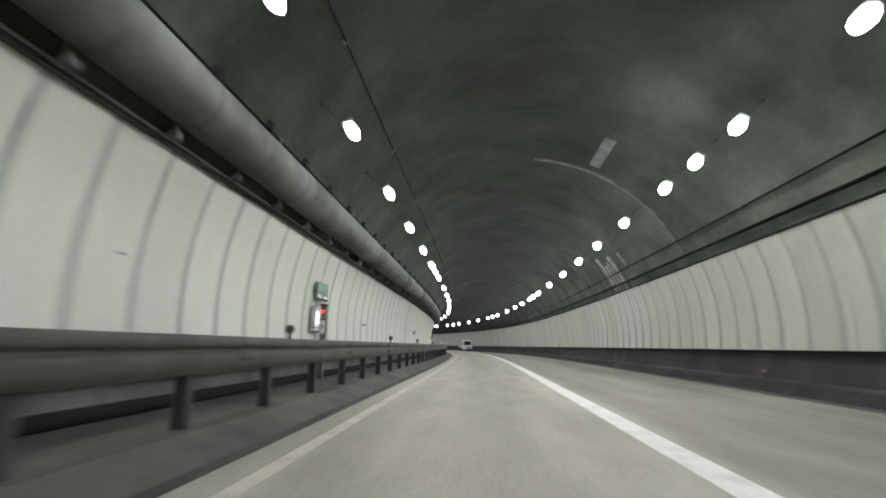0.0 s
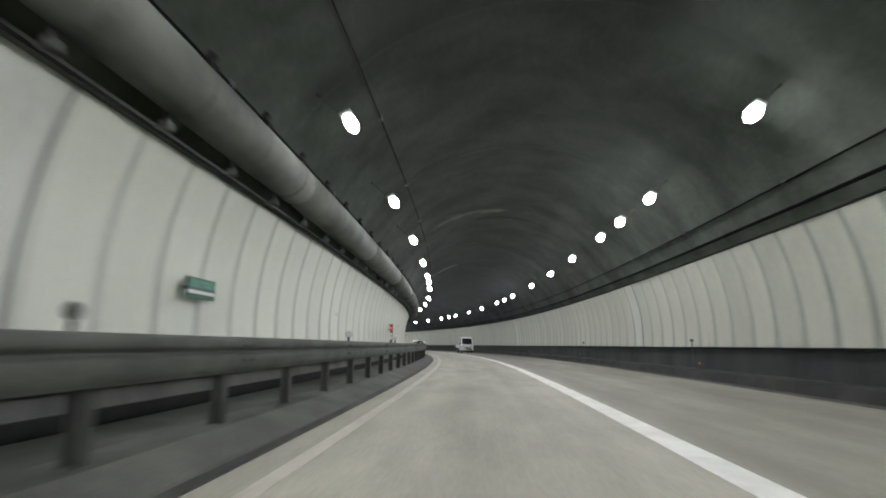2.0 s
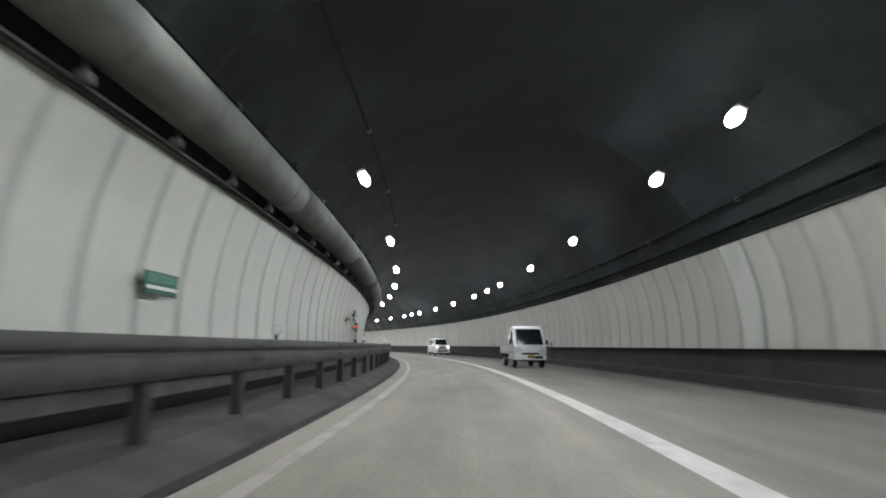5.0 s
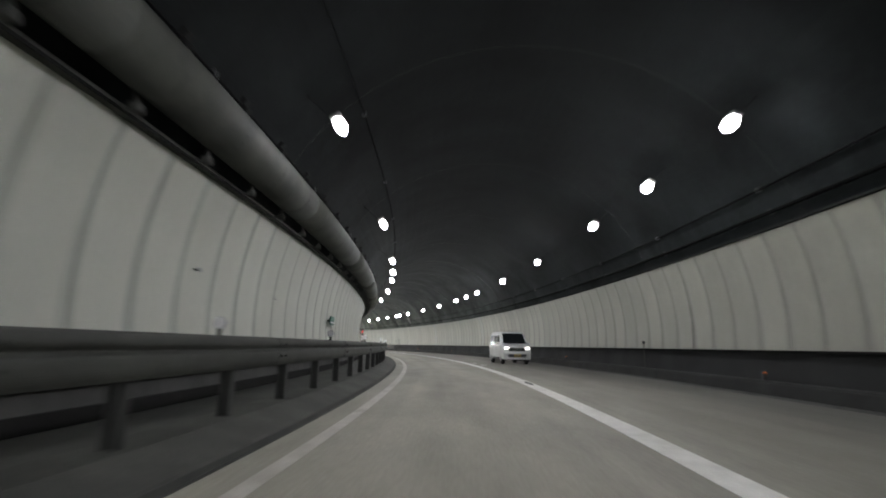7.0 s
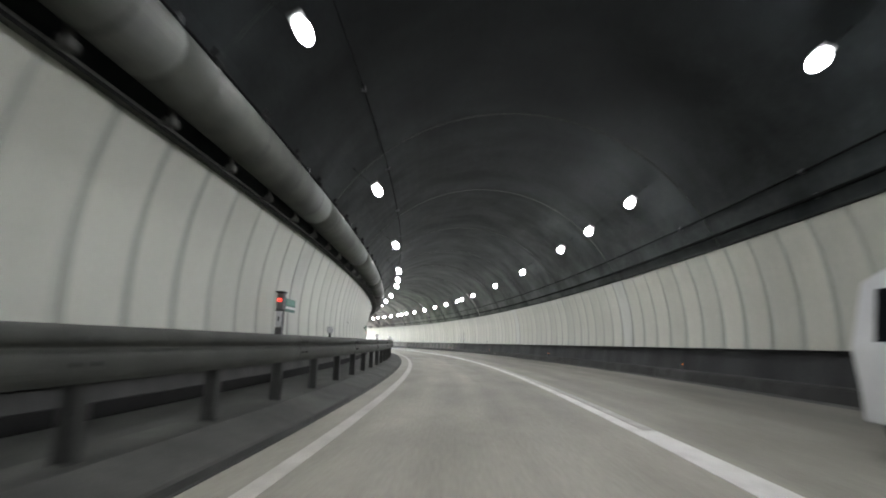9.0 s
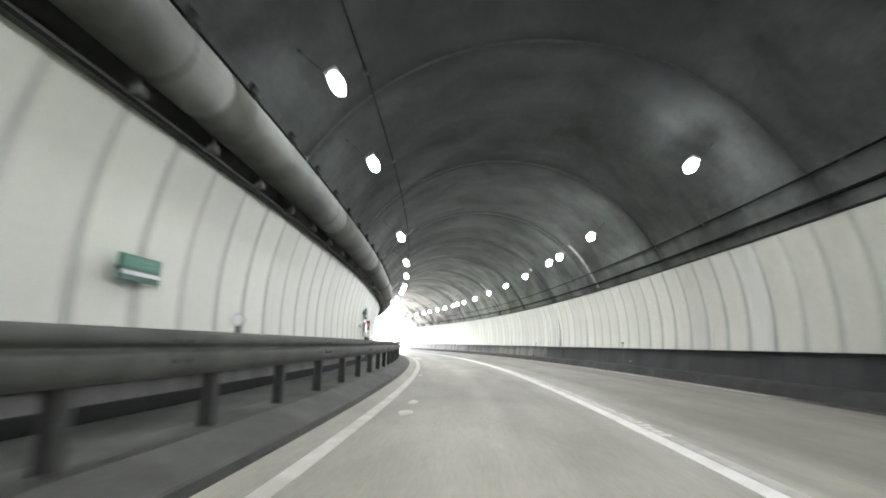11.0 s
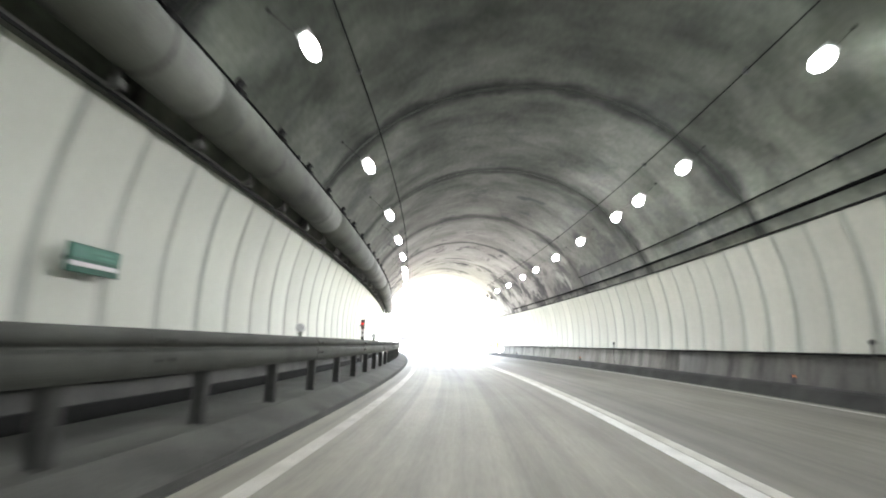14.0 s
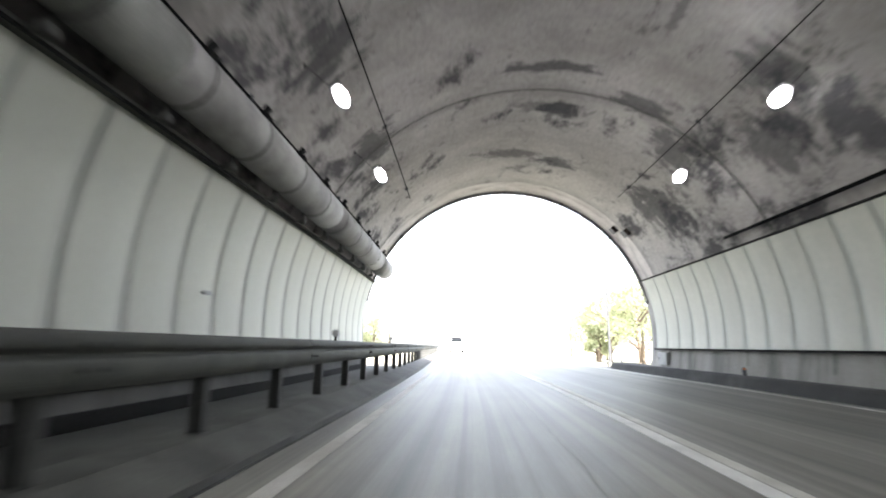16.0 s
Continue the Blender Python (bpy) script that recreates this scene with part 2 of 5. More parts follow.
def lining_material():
    """Concrete lining, its tone by the distance along the tunnel: soot, greenish black inside; then daylight put into
    the colour of barer pale concrete, with black patches at the mouth.
    """
    m = bpy.data.materials.new("sooty_daylit_lining")
    m.use_nodes = True
    t = m.node_tree
    L, N = t.links.new, t.nodes.new
    b = t.nodes["Principled BSDF"]
    b.inputs["Roughness"].default_value, b.inputs["Specular IOR Level"].default_value = 0.92, 0.12
    uv, sep = N("ShaderNodeUVMap"), N("ShaderNodeSeparateXYZ")
    uv.uv_map = "UVMap"
    L(uv.outputs[0], sep.inputs[0])

    def noise(scale, stretch, detail=7.0, rough=0.6, warp=0.0):
        mp, n = N("ShaderNodeMapping"), N("ShaderNodeTexNoise")
        mp.inputs["Scale"].default_value = (*stretch, 1)
        mp.inputs["Location"].default_value = (scale * 7.3, scale * 3.1, 0)
        n.inputs["Scale"].default_value, n.inputs["Detail"].default_value, n.inputs["Roughness"].default_value = scale, detail, rough
        n.inputs["Distortion"].default_value = warp
        L(uv.outputs[0], mp.inputs[0])
        L(mp.outputs[0], n.inputs["Vector"])
        return n.outputs[0]

    def span(value, a, z, lo=0.0, hi=1.0):
        r = N("ShaderNodeMapRange")
        for i, v in enumerate((a, z, lo, hi)):
            r.inputs[i + 1].default_value = v
        L(value, r.inputs[0])
        return r.outputs[0]

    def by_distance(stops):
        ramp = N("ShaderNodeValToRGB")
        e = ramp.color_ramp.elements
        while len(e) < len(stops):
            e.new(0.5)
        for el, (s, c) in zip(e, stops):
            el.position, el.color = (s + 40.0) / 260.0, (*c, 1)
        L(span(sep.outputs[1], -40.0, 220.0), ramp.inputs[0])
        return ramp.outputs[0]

    def blend(fac, a, z):
        mx = N("ShaderNodeMix")
        mx.data_type = "RGBA"
        for socket, v in ((mx.inputs[0], fac), (mx.inputs[6], a), (mx.inputs[7], z)):
            if isinstance(v, tuple):
                socket.default_value = (*v, 1)
            else:
                L(v, socket)
        return mx.outputs[2]

    def times(a, z):
        mu = N("ShaderNodeMath")
        mu.operation = "MULTIPLY"
        for socket, v in zip(mu.inputs, (a, z)):
            if isinstance(v, float):
                socket.default_value = v
            else:
                L(v, socket)
        return mu.outputs[0]

    # paling past 170 m is mostly daylight put into the concrete's colour
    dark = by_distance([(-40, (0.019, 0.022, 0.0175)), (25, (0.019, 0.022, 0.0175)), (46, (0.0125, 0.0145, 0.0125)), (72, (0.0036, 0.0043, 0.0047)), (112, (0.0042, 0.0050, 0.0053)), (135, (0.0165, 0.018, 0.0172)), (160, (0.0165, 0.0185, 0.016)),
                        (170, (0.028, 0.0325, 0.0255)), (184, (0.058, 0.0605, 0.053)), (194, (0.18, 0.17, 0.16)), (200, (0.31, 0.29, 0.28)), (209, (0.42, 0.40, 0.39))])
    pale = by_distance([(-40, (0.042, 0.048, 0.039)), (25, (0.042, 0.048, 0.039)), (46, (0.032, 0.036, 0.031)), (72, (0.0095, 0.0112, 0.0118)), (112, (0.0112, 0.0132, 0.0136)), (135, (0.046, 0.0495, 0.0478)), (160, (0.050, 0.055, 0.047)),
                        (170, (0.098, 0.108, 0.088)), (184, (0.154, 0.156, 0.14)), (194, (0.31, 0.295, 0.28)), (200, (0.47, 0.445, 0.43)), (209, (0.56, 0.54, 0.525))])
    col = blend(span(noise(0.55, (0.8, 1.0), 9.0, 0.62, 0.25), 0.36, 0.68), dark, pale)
    # rings of paler and darker concrete round the arch, left by the casting and by leaks
    rings = span(noise(1.0, (0.10, 1.5), 6.0, 0.65), 0.5, 0.72)
    col = blend(times(rings, span(sep.outputs[1], 120.0, 185.0, 0.0, 0.35)), col, pale)
    seep = span(noise(1.35, (0.14, 1.1), 8.0, 0.7, 0.3), 0.55, 0.72)
    col = blend(times(seep, span(sep.outputs[1], 120.0, 185.0, 0.15, 0.6)), col, dark)
    # black patches that grow towards the mouth
    grow = span(sep.outputs[1], 165.0, 196.0)
    flank = N("ShaderNodeMath")
    L(noise(0.62, (1.0, 0.8), 10.0, 0.72, 0.15), flank.inputs[0])
    rim = N("ShaderNodeMath")
    rim.operation = "MAXIMUM"
    L(span(sep.outputs[0], 7.5, 11.0, 0.085, 0.0), rim.inputs[0])
    L(span(sep.outputs[0], 17.0, 19.5, 0.0, 0.06), rim.inputs[1])
    L(rim.outputs[0], flank.inputs[1])
    patch = span(flank.outputs[0], 0.55, 0.64)
    col = blend(times(times(patch, grow), 0.85), col, (0.05, 0.05, 0.056))
    fleck = span(noise(2.2, (1.0, 0.4), 8.0, 0.7, 0.4), 0.58, 0.70)
    col = blend(times(times(fleck, grow), 0.28), col, (0.07, 0.07, 0.074))
    # single stains: soot round the lamps and on the crown near the mouth, pale leaks and peeled paint further in
    rag = N("ShaderNodeMath")
    L(span(noise(1.7, (1.0, 1.0), 8.0, 0.7, 0.4), 0.3, 0.7, -0.55, 0.55), rag.inputs[0])
    L(span(noise(3.0, (0.35, 2.0), 6.0, 0.65), 0.3, 0.7, -0.5, 0.5), rag.inputs[1])
    soot, peel, leak = (0.055, 0.056, 0.062), (0.30, 0.30, 0.275), (0.115, 0.125, 0.075)
    for s0, n0, wide, long, most, tone in STAINS:
        mp, far, lim = N("ShaderNodeMapping"), N("ShaderNodeVectorMath"), N("ShaderNodeMath")
        u0 = MID_N + R_ARCH * math.cos(A_RIGHT) + R_ARCH * (math.acos((n0 - MID_N) / R_ARCH) - A_RIGHT)
        mp.inputs["Scale"].default_value = (2 / wide, 2 / long, 0)
        mp.inputs["Location"].default_value = (-2 * u0 / wide, -2 * s0 / long, 0)
        far.operation = "LENGTH"
        L(uv.outputs[0], mp.inputs[0])
        L(mp.outputs[0], far.inputs[0])
        L(far.outputs["Value"], lim.inputs[0])
        L(rag.outputs[0], lim.inputs[1])
        col = blend(span(lim.outputs[0], 0.62, 1.0, most, 0.0), col, {"black": (0.004, 0.004, 0.004), "soot": soot, "peel": peel, "leak": leak}[tone])
    # soot at the bay joints
    bay, bs = N("ShaderNodeUVMap"), N("ShaderNodeSeparateXYZ")
    bay.uv_map = "bay"
    L(bay.outputs[0], bs.inputs[0])
    least = N("ShaderNodeMath")
    least.operation = "MINIMUM"
    L(bs.outputs[0], least.inputs[0])
    L(bs.outputs[1], least.inputs[1])
    wob = N("ShaderNodeMath")
    L(least.outputs[0], wob.inputs[0])
    L(span(noise(0.8, (1.0, 1.0), 5.0, 0.6), 0.3, 0.7, -0.24, 0.22), wob.inputs[1])
    near = span(wob.outputs[0], 0.10, 0.44, 1.0, 0.0)
    col = blend(times(times(near, span(sep.outputs[1], 120.0, 156.0, 0.25, 1.0)), span(sep.outputs[1], 172.0, 199.0, 0.92, 0.2)), col, (0.009, 0.0095, 0.010))
    g = N("ShaderNodeVectorMath")
    g.operation = "SCALE"
    L(col, g.inputs[0])
    grain = span(noise(9.0, (1.0, 0.6), 4.0, 0.6), 0.3, 0.7, 0.88, 1.12)
    # soot thickest on the crown; flanks lightened in place of lamp light and glare, the foot against the duct's shade;
    # even at the mouth
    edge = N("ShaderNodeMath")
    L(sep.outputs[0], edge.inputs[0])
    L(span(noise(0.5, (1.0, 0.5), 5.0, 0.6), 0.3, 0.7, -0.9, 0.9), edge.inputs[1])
    flank_lift = N("ShaderNodeMath")
    L(span(edge.outputs[0], 7.2, 11.5, 1.25, 0.0), flank_lift.inputs[0])
    L(span(edge.outputs[0], 16.5, 20.0, 0.0, 0.55), flank_lift.inputs[1])
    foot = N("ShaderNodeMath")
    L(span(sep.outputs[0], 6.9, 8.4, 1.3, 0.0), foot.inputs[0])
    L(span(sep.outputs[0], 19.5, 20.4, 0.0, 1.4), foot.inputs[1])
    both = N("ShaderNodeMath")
    L(flank_lift.outputs[0], both.inputs[0])
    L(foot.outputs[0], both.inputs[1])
    flank_lift = both
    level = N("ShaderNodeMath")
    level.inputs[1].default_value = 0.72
    L(flank_lift.outputs[0], level.inputs[0])
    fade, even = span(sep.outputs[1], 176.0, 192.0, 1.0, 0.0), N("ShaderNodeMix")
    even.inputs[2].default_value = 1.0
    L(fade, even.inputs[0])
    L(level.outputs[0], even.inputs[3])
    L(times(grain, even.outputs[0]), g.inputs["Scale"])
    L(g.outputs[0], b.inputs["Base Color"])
    bp = N("ShaderNodeBump")
    bp.inputs["Strength"].default_value, bp.inputs["Distance"].default_value = 0.2, 0.03
    L(noise(5.0, (1.0, 0.7), 6.0, 0.6), bp.inputs["Height"])
    L(bp.outputs[0], b.inputs["Normal"])
    return m


MID_N, MID_Z = 1.5, 1.5              # the arch's centre
R_PANEL, R_WALL, R_ARCH = 5.57, 5.66, 5.72
TOP_LEFT, TOP_RIGHT = 3.36, 3.5      # the foot of the lining
A_RIGHT = math.asin((TOP_RIGHT - MID_Z) / R_WALL)
# distance, offset, width round the arch, length along it, strength, kind
STAINS = [(202.1, 2.3, 1.2, 1.0, 0.9, "soot"), (202.0, 1.6, 1.3, 0.7, 0.5, "soot"), (205.5, 2.9, 1.4, 0.9, 0.7, "soot"), (205.2, 1.3, 2.0, 0.8, 0.6, "soot"), (200.2, 1.7, 2.4, 0.5, 0.75, "soot"),
          (201.0, 4.1, 1.6, 0.8, 0.7, "soot"), (197.2, -2.4, 1.5, 1.6, 0.75, "soot"), (201.0, -2.5, 1.5, 1.7, 0.7, "soot"), (202.0, 5.2, 1.8, 2.0, 0.7, "soot"), (198.2, 5.3, 1.5, 1.5, 0.6, "soot"),
          (204.8, 5.8, 2.2, 2.4, 0.7, "soot"), (199.5, 6.0, 1.6, 2.2, 0.6, "soot"), (45.8, -0.5, 3.4, 0.8, 0.45, "leak"), (46.0, 1.2, 1.3, 0.6, 0.45, "leak"), (47.2, 1.8, 4.5, 0.5, 0.7, "black"), (163.0, 0.2, 1.6, 1.2, 0.35, "leak"),
          (188.9, 5.7, 1.1, 1.5, 0.75, "peel"), (190.7, 6.2, 1.3, 0.7, 0.85, "peel"), (190.0, 6.45, 1.0, 0.35, 0.8, "peel"), (167.0, 3.4, 0.9, 0.5, 0.5, "soot"), (171.4, 4.5, 1.1, 1.0, 0.6, "soot"),
          (184.6, 2.9, 0.6, 0.5, 0.7, "soot"), (184.4, 3.4, 0.8, 0.4, 0.7, "soot"),
          (194.35, -1.3, 1.7, 0.45, 0.75, "soot"), (194.4, 0.1, 1.6, 0.30, 0.85, "soot"), (194.4, 1.5, 2.2, 0.26, 0.85, "soot"), (194.5, 2.9, 1.5, 0.42, 0.85, "soot"), (194.4, 3.9, 1.3, 0.75, 0.8, "soot"), (194.8, 4.8, 1.2, 0.45, 0.75, "soot"),
          (198.0, 3.6, 0.3, 1.1, 0.5, "soot")]
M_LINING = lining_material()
M_LINING_PALE = material("pale_lining_concrete", (0.40, 0.38, 0.36), 0.85, second=(0.28, 0.265, 0.255), scale=0.6, grain=0.18, grain_scale=14, bump=0.35, bump_scale=14,
                         stain=(0.085, 0.085, 0.09), stain_scale=0.62, stain_amount=0.85, coords="UV", stretch=(0.5, 1, 1))
M_END_RING = material("pale_end_ring_concrete", (0.62, 0.585, 0.57), 0.85, second=(0.48, 0.45, 0.44), scale=1.1, grain=0.12, grain_scale=14, bump=0.35, bump_scale=14,
                      stain=(0.22, 0.205, 0.20), stain_scale=1.4, stain_amount=0.8, coords="UV", stretch=(0.6, 1.6, 1))
M_JOINT = material("black_joint_filler", (0.008, 0.008, 0.008), 0.9, scale=2, grain=0.2)
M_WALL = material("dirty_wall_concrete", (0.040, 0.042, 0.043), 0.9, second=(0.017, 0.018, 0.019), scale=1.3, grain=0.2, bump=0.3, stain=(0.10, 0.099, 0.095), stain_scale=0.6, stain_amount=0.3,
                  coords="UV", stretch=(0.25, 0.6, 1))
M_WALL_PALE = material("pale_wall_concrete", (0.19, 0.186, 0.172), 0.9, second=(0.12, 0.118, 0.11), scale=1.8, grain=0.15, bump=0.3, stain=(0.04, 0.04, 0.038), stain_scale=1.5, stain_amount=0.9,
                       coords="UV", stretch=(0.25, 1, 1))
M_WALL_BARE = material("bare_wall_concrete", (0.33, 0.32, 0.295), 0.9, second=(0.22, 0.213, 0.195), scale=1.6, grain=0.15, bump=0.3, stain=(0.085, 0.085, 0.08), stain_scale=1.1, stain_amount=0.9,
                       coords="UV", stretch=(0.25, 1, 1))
M_WALL_LEFT = material("grey_wall_foot_concrete", (0.105, 0.105, 0.098), 0.85, second=(0.06, 0.061, 0.058), scale=1.1, grain=0.18, bump=0.3, stain=(0.035, 0.036, 0.034), stain_scale=0.9, stain_amount=0.6,
                       coords="UV", stretch=(0.25, 1, 1))
M_GUTTER = material("black_kerb_foot", (0.024, 0.025, 0.023), 0.75, second=(0.045, 0.046, 0.042), scale=1.5, grain=0.2, bump=0.2, stain=(0.09, 0.088, 0.08), stain_scale=0.7, stain_amount=0.45)
M_KERB_DARK = material("dark_kerb_concrete", (0.036, 0.036, 0.034), 0.92, second=(0.021, 0.021, 0.020), scale=1.2, grain=0.15, bump=0.3, stain=(0.09, 0.089, 0.085), stain_scale=0.8, stain_amount=0.4)
M_PANEL = material("enamelled_wall_panel", (0.565, 0.583, 0.517), 0.5, second=(0.505, 0.523, 0.462), scale=0.7, grain=0.03, grain_scale=25, spread=0.05,
                   stain=(0.42, 0.43, 0.40), stain_scale=1.1, stain_amount=0.22, stretch=(1, 1, 0.35))


def add_joint_dirt(m, half, colour, reach=0.095):
    """Grime run into the joints: a soft uneven band down both long edges of a panel, wider at the foot and stronger on some panels than on others."""
    t = m.node_tree
    L, N = t.links.new, t.nodes.new
    b = t.nodes["Principled BSDF"]
    old = b.inputs["Base Color"].links[0].from_socket
    co, sep, ab = N("ShaderNodeTexCoord"), N("ShaderNodeSeparateXYZ"), N("ShaderNodeMath")
    ab.operation = "ABSOLUTE"
    L(co.outputs["Object"], sep.inputs[0])
    L(sep.outputs[1], ab.inputs[0])
    nz = N("ShaderNodeTexNoise")
    nz.inputs["Scale"].default_value, nz.inputs["Detail"].default_value = 2.2, 5.0
    info, add = N("ShaderNodeObjectInfo"), N("ShaderNodeVectorMath")
    mp = N("ShaderNodeMapping")
    mp.inputs["Scale"].default_value = (1, 1.2, 0.25)
    L(co.outputs["Object"], mp.inputs[0])
    L(mp.outputs[0], add.inputs[0])
    sc = N("ShaderNodeMath")
    sc.operation = "MULTIPLY"
    sc.inputs[1].default_value = 57.0
    L(info.outputs["Random"], sc.inputs[0])
    L(sc.outputs[0], add.inputs[1])
    L(add.outputs[0], nz.inputs["Vector"])
    wob = N("ShaderNodeMapRange")
    wob.inputs[1].default_value, wob.inputs[2].default_value, wob.inputs[3].default_value, wob.inputs[4].default_value = 0.3, 0.7, -0.028, 0.028
    L(nz.outputs[0], wob.inputs[0])
    su = N("ShaderNodeMath")
    foot, low = N("ShaderNodeMapRange"), N("ShaderNodeMath")
    foot.inputs[1].default_value, foot.inputs[2].default_value, foot.inputs[3].default_value, foot.inputs[4].default_value = 0.9, 2.6, 0.03, -0.01
    L(sep.outputs[2], foot.inputs[0])
    L(wob.outputs[0], low.inputs[0])
    L(foot.outputs[0], low.inputs[1])
    L(ab.outputs[0], su.inputs[0])
    L(low.outputs[0], su.inputs[1])
    edge = N("ShaderNodeMapRange")
    edge.interpolation_type = "SMOOTHSTEP"
    edge.inputs[1].default_value, edge.inputs[2].default_value = half - reach, half - reach + 0.075
    L(su.outputs[0], edge.inputs[0])
    amount = N("ShaderNodeMapRange")
    amount.inputs[3].default_value, amount.inputs[4].default_value = 0.45, 0.95
    L(info.outputs["Random"], amount.inputs[0])
    mu = N("ShaderNodeMath")
    mu.operation = "MULTIPLY"
    L(edge.outputs[0], mu.inputs[0])
    L(amount.outputs[0], mu.inputs[1])
    mx = N("ShaderNodeMix")
    mx.data_type = "RGBA"
    mx.inputs[7].default_value = (*colour, 1)
    L(old, mx.inputs[6])
    L(mu.outputs[0], mx.inputs[0])
    L(mx.outputs[2], b.inputs["Base Color"])


PANEL_W = 0.94
add_joint_dirt(M_PANEL, PANEL_W / 2, (0.36, 0.375, 0.335), 0.125)
M_PANEL_GREY = material("grimy_wall_panel", (0.485, 0.49, 0.425), 0.55, second=(0.40, 0.405, 0.35), scale=0.9, grain=0.05, grain_scale=25, spread=0.08,
                        stain=(0.30, 0.31, 0.275), stain_scale=1.2, stain_amount=0.35, stretch=(1, 1, 0.3))
add_joint_dirt(M_PANEL_GREY, PANEL_W / 2, (0.31, 0.32, 0.28), 0.12)
M_PANEL_LEAK = material("leak_streaked_wall_panel", (0.50, 0.515, 0.47), 0.5, second=(0.42, 0.435, 0.395), scale=0.7, grain=0.05, grain_scale=25, spread=0.05,
                        stain=(0.25, 0.25, 0.22), stain_scale=1.3, stain_amount=0.5, stretch=(1, 1, 0.2))
add_joint_dirt(M_PANEL_LEAK, PANEL_W / 2, (0.14, 0.145, 0.125), 0.10)
M_BLACK = material("black_rubber_trim", (0.014, 0.014, 0.014), 0.9, grain=0.2)
M_BLACK.node_tree.nodes["Principled BSDF"].inputs["Specular IOR Level"].default_value = 0.15
M_POST_STEEL = material("dark_rail_post_steel", (0.055, 0.057, 0.053), 0.75, 0.1, second=(0.035, 0.036, 0.034), scale=3, grain=0.15, stain=(0.02, 0.02, 0.02), stain_scale=1.5, stain_amount=0.5)
M_GALV = material("galvanised_steel", (0.084, 0.089, 0.078), 0.75, 0.1, second=(0.058, 0.061, 0.054), scale=2.5, grain=0.15, bump=0.1, stain=(0.045, 0.045, 0.042), stain_scale=1.2, stain_amount=0.6)
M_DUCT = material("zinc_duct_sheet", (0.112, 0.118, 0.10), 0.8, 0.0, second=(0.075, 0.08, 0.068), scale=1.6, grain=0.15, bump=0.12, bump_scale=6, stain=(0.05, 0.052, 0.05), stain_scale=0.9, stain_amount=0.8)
# towards the mouth the sheet pales: daylight in its colour, and less soot
M_DUCT_MID = material("part_daylit_duct_sheet", (0.20, 0.20, 0.185), 0.75, 0.0, second=(0.13, 0.132, 0.12), scale=1.6, grain=0.15, bump=0.12, bump_scale=6, stain=(0.07, 0.07, 0.066), stain_scale=0.9, stain_amount=0.8)
M_DUCT_PALE = material("daylit_duct_sheet", (0.38, 0.37, 0.355), 0.7, 0.0, second=(0.28, 0.275, 0.262), scale=1.6, grain=0.12, bump=0.12, bump_scale=6, stain=(0.12, 0.12, 0.118), stain_scale=0.9, stain_amount=0.7)
M_PAINT = material("road_line_paint", (0.82, 0.81, 0.78), 0.6, second=(0.72, 0.71, 0.68), scale=4, grain=0.12, stain=(0.33, 0.32, 0.29), stain_scale=1.6, stain_amount=0.4, bump=0.2)
M_HOUSING = material("grey_lamp_housing", (0.09, 0.09, 0.088), 0.6, 0.2, grain=0.1)
M_LENS = glowing("lamp_lens", (0.985, 1.0, 1.035), LAMP_GLOW)
M_LENS_OUT = {-1: glowing("lamp_lens_wall_side", (0.985, 1.0, 1.035), LAMP_GLOW * 0.45), 1: glowing("lamp_lens_wall_side_strong", (0.985, 1.0, 1.035), LAMP_GLOW * 0.8)}
M_LENS_IN = {-1: glowing("lamp_lens_road_side", (0.985, 1.0, 1.035), LAMP_GLOW * 1.3), 1: glowing("lamp_lens_road_side_strong", (0.985, 1.0, 1.035), LAMP_GLOW * 2.8)}
M_LENS_RIM = glowing("lamp_lens_rim", (0.985, 1.0, 1.035), LAMP_GLOW * 0.11)
M_SIGN = material("green_sign_face", (0.008, 0.075, 0.047), 0.5, second=(0.011, 0.095, 0.062), scale=3, grain=0.08)
M_SIGN_LIGHT = material("light_green_sign_field", (0.035, 0.17, 0.115), 0.5, second=(0.028, 0.14, 0.095), scale=4, grain=0.08)
M_SIGN_PALE = material("pale_green_print", (0.055, 0.22, 0.16), 0.45, grain=0.08)
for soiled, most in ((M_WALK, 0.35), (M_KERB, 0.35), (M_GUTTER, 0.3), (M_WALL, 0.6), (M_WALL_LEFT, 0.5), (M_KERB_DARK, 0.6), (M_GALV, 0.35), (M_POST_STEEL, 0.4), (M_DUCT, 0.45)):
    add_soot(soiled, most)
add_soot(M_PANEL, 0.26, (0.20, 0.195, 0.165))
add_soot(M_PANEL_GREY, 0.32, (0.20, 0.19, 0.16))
M_WHITE = material("white_enamel", (0.75, 0.76, 0.76), 0.4, scale=2, grain=0.04, stain=(0.5, 0.49, 0.45), stain_scale=1.5, stain_amount=0.3)
M_GREY = material("grey_painted_steel", (0.30, 0.31, 0.31), 0.45, scale=2.5, grain=0.06, stain=(0.16, 0.155, 0.14), stain_scale=1.5, stain_amount=0.4)
M_DARK = material("dark_painted_steel", (0.05, 0.052, 0.055), 0.5, scale=2.5, grain=0.1)
M_CABLE = material("black_cable_sheath", (0.006, 0.0063, 0.0063), 0.95, scale=3, grain=0.15)
M_CABLE.node_tree.nodes["Principled BSDF"].inputs["Specular IOR Level"].default_value = 0.05
M_RED_LIGHT = glowing("red_lamp_glow", (1.0, 0.05, 0.03), 0.09)
M_WHITE_LIGHT = glowing("white_panel_glow", (0.93, 0.97, 1.0), 0.09)
# reflectors are no lamps: this weak glow stands for headlights thrown back
M_ORANGE = glowing("orange_retro_glow", (0.9, 0.25, 0.07), 0.02)
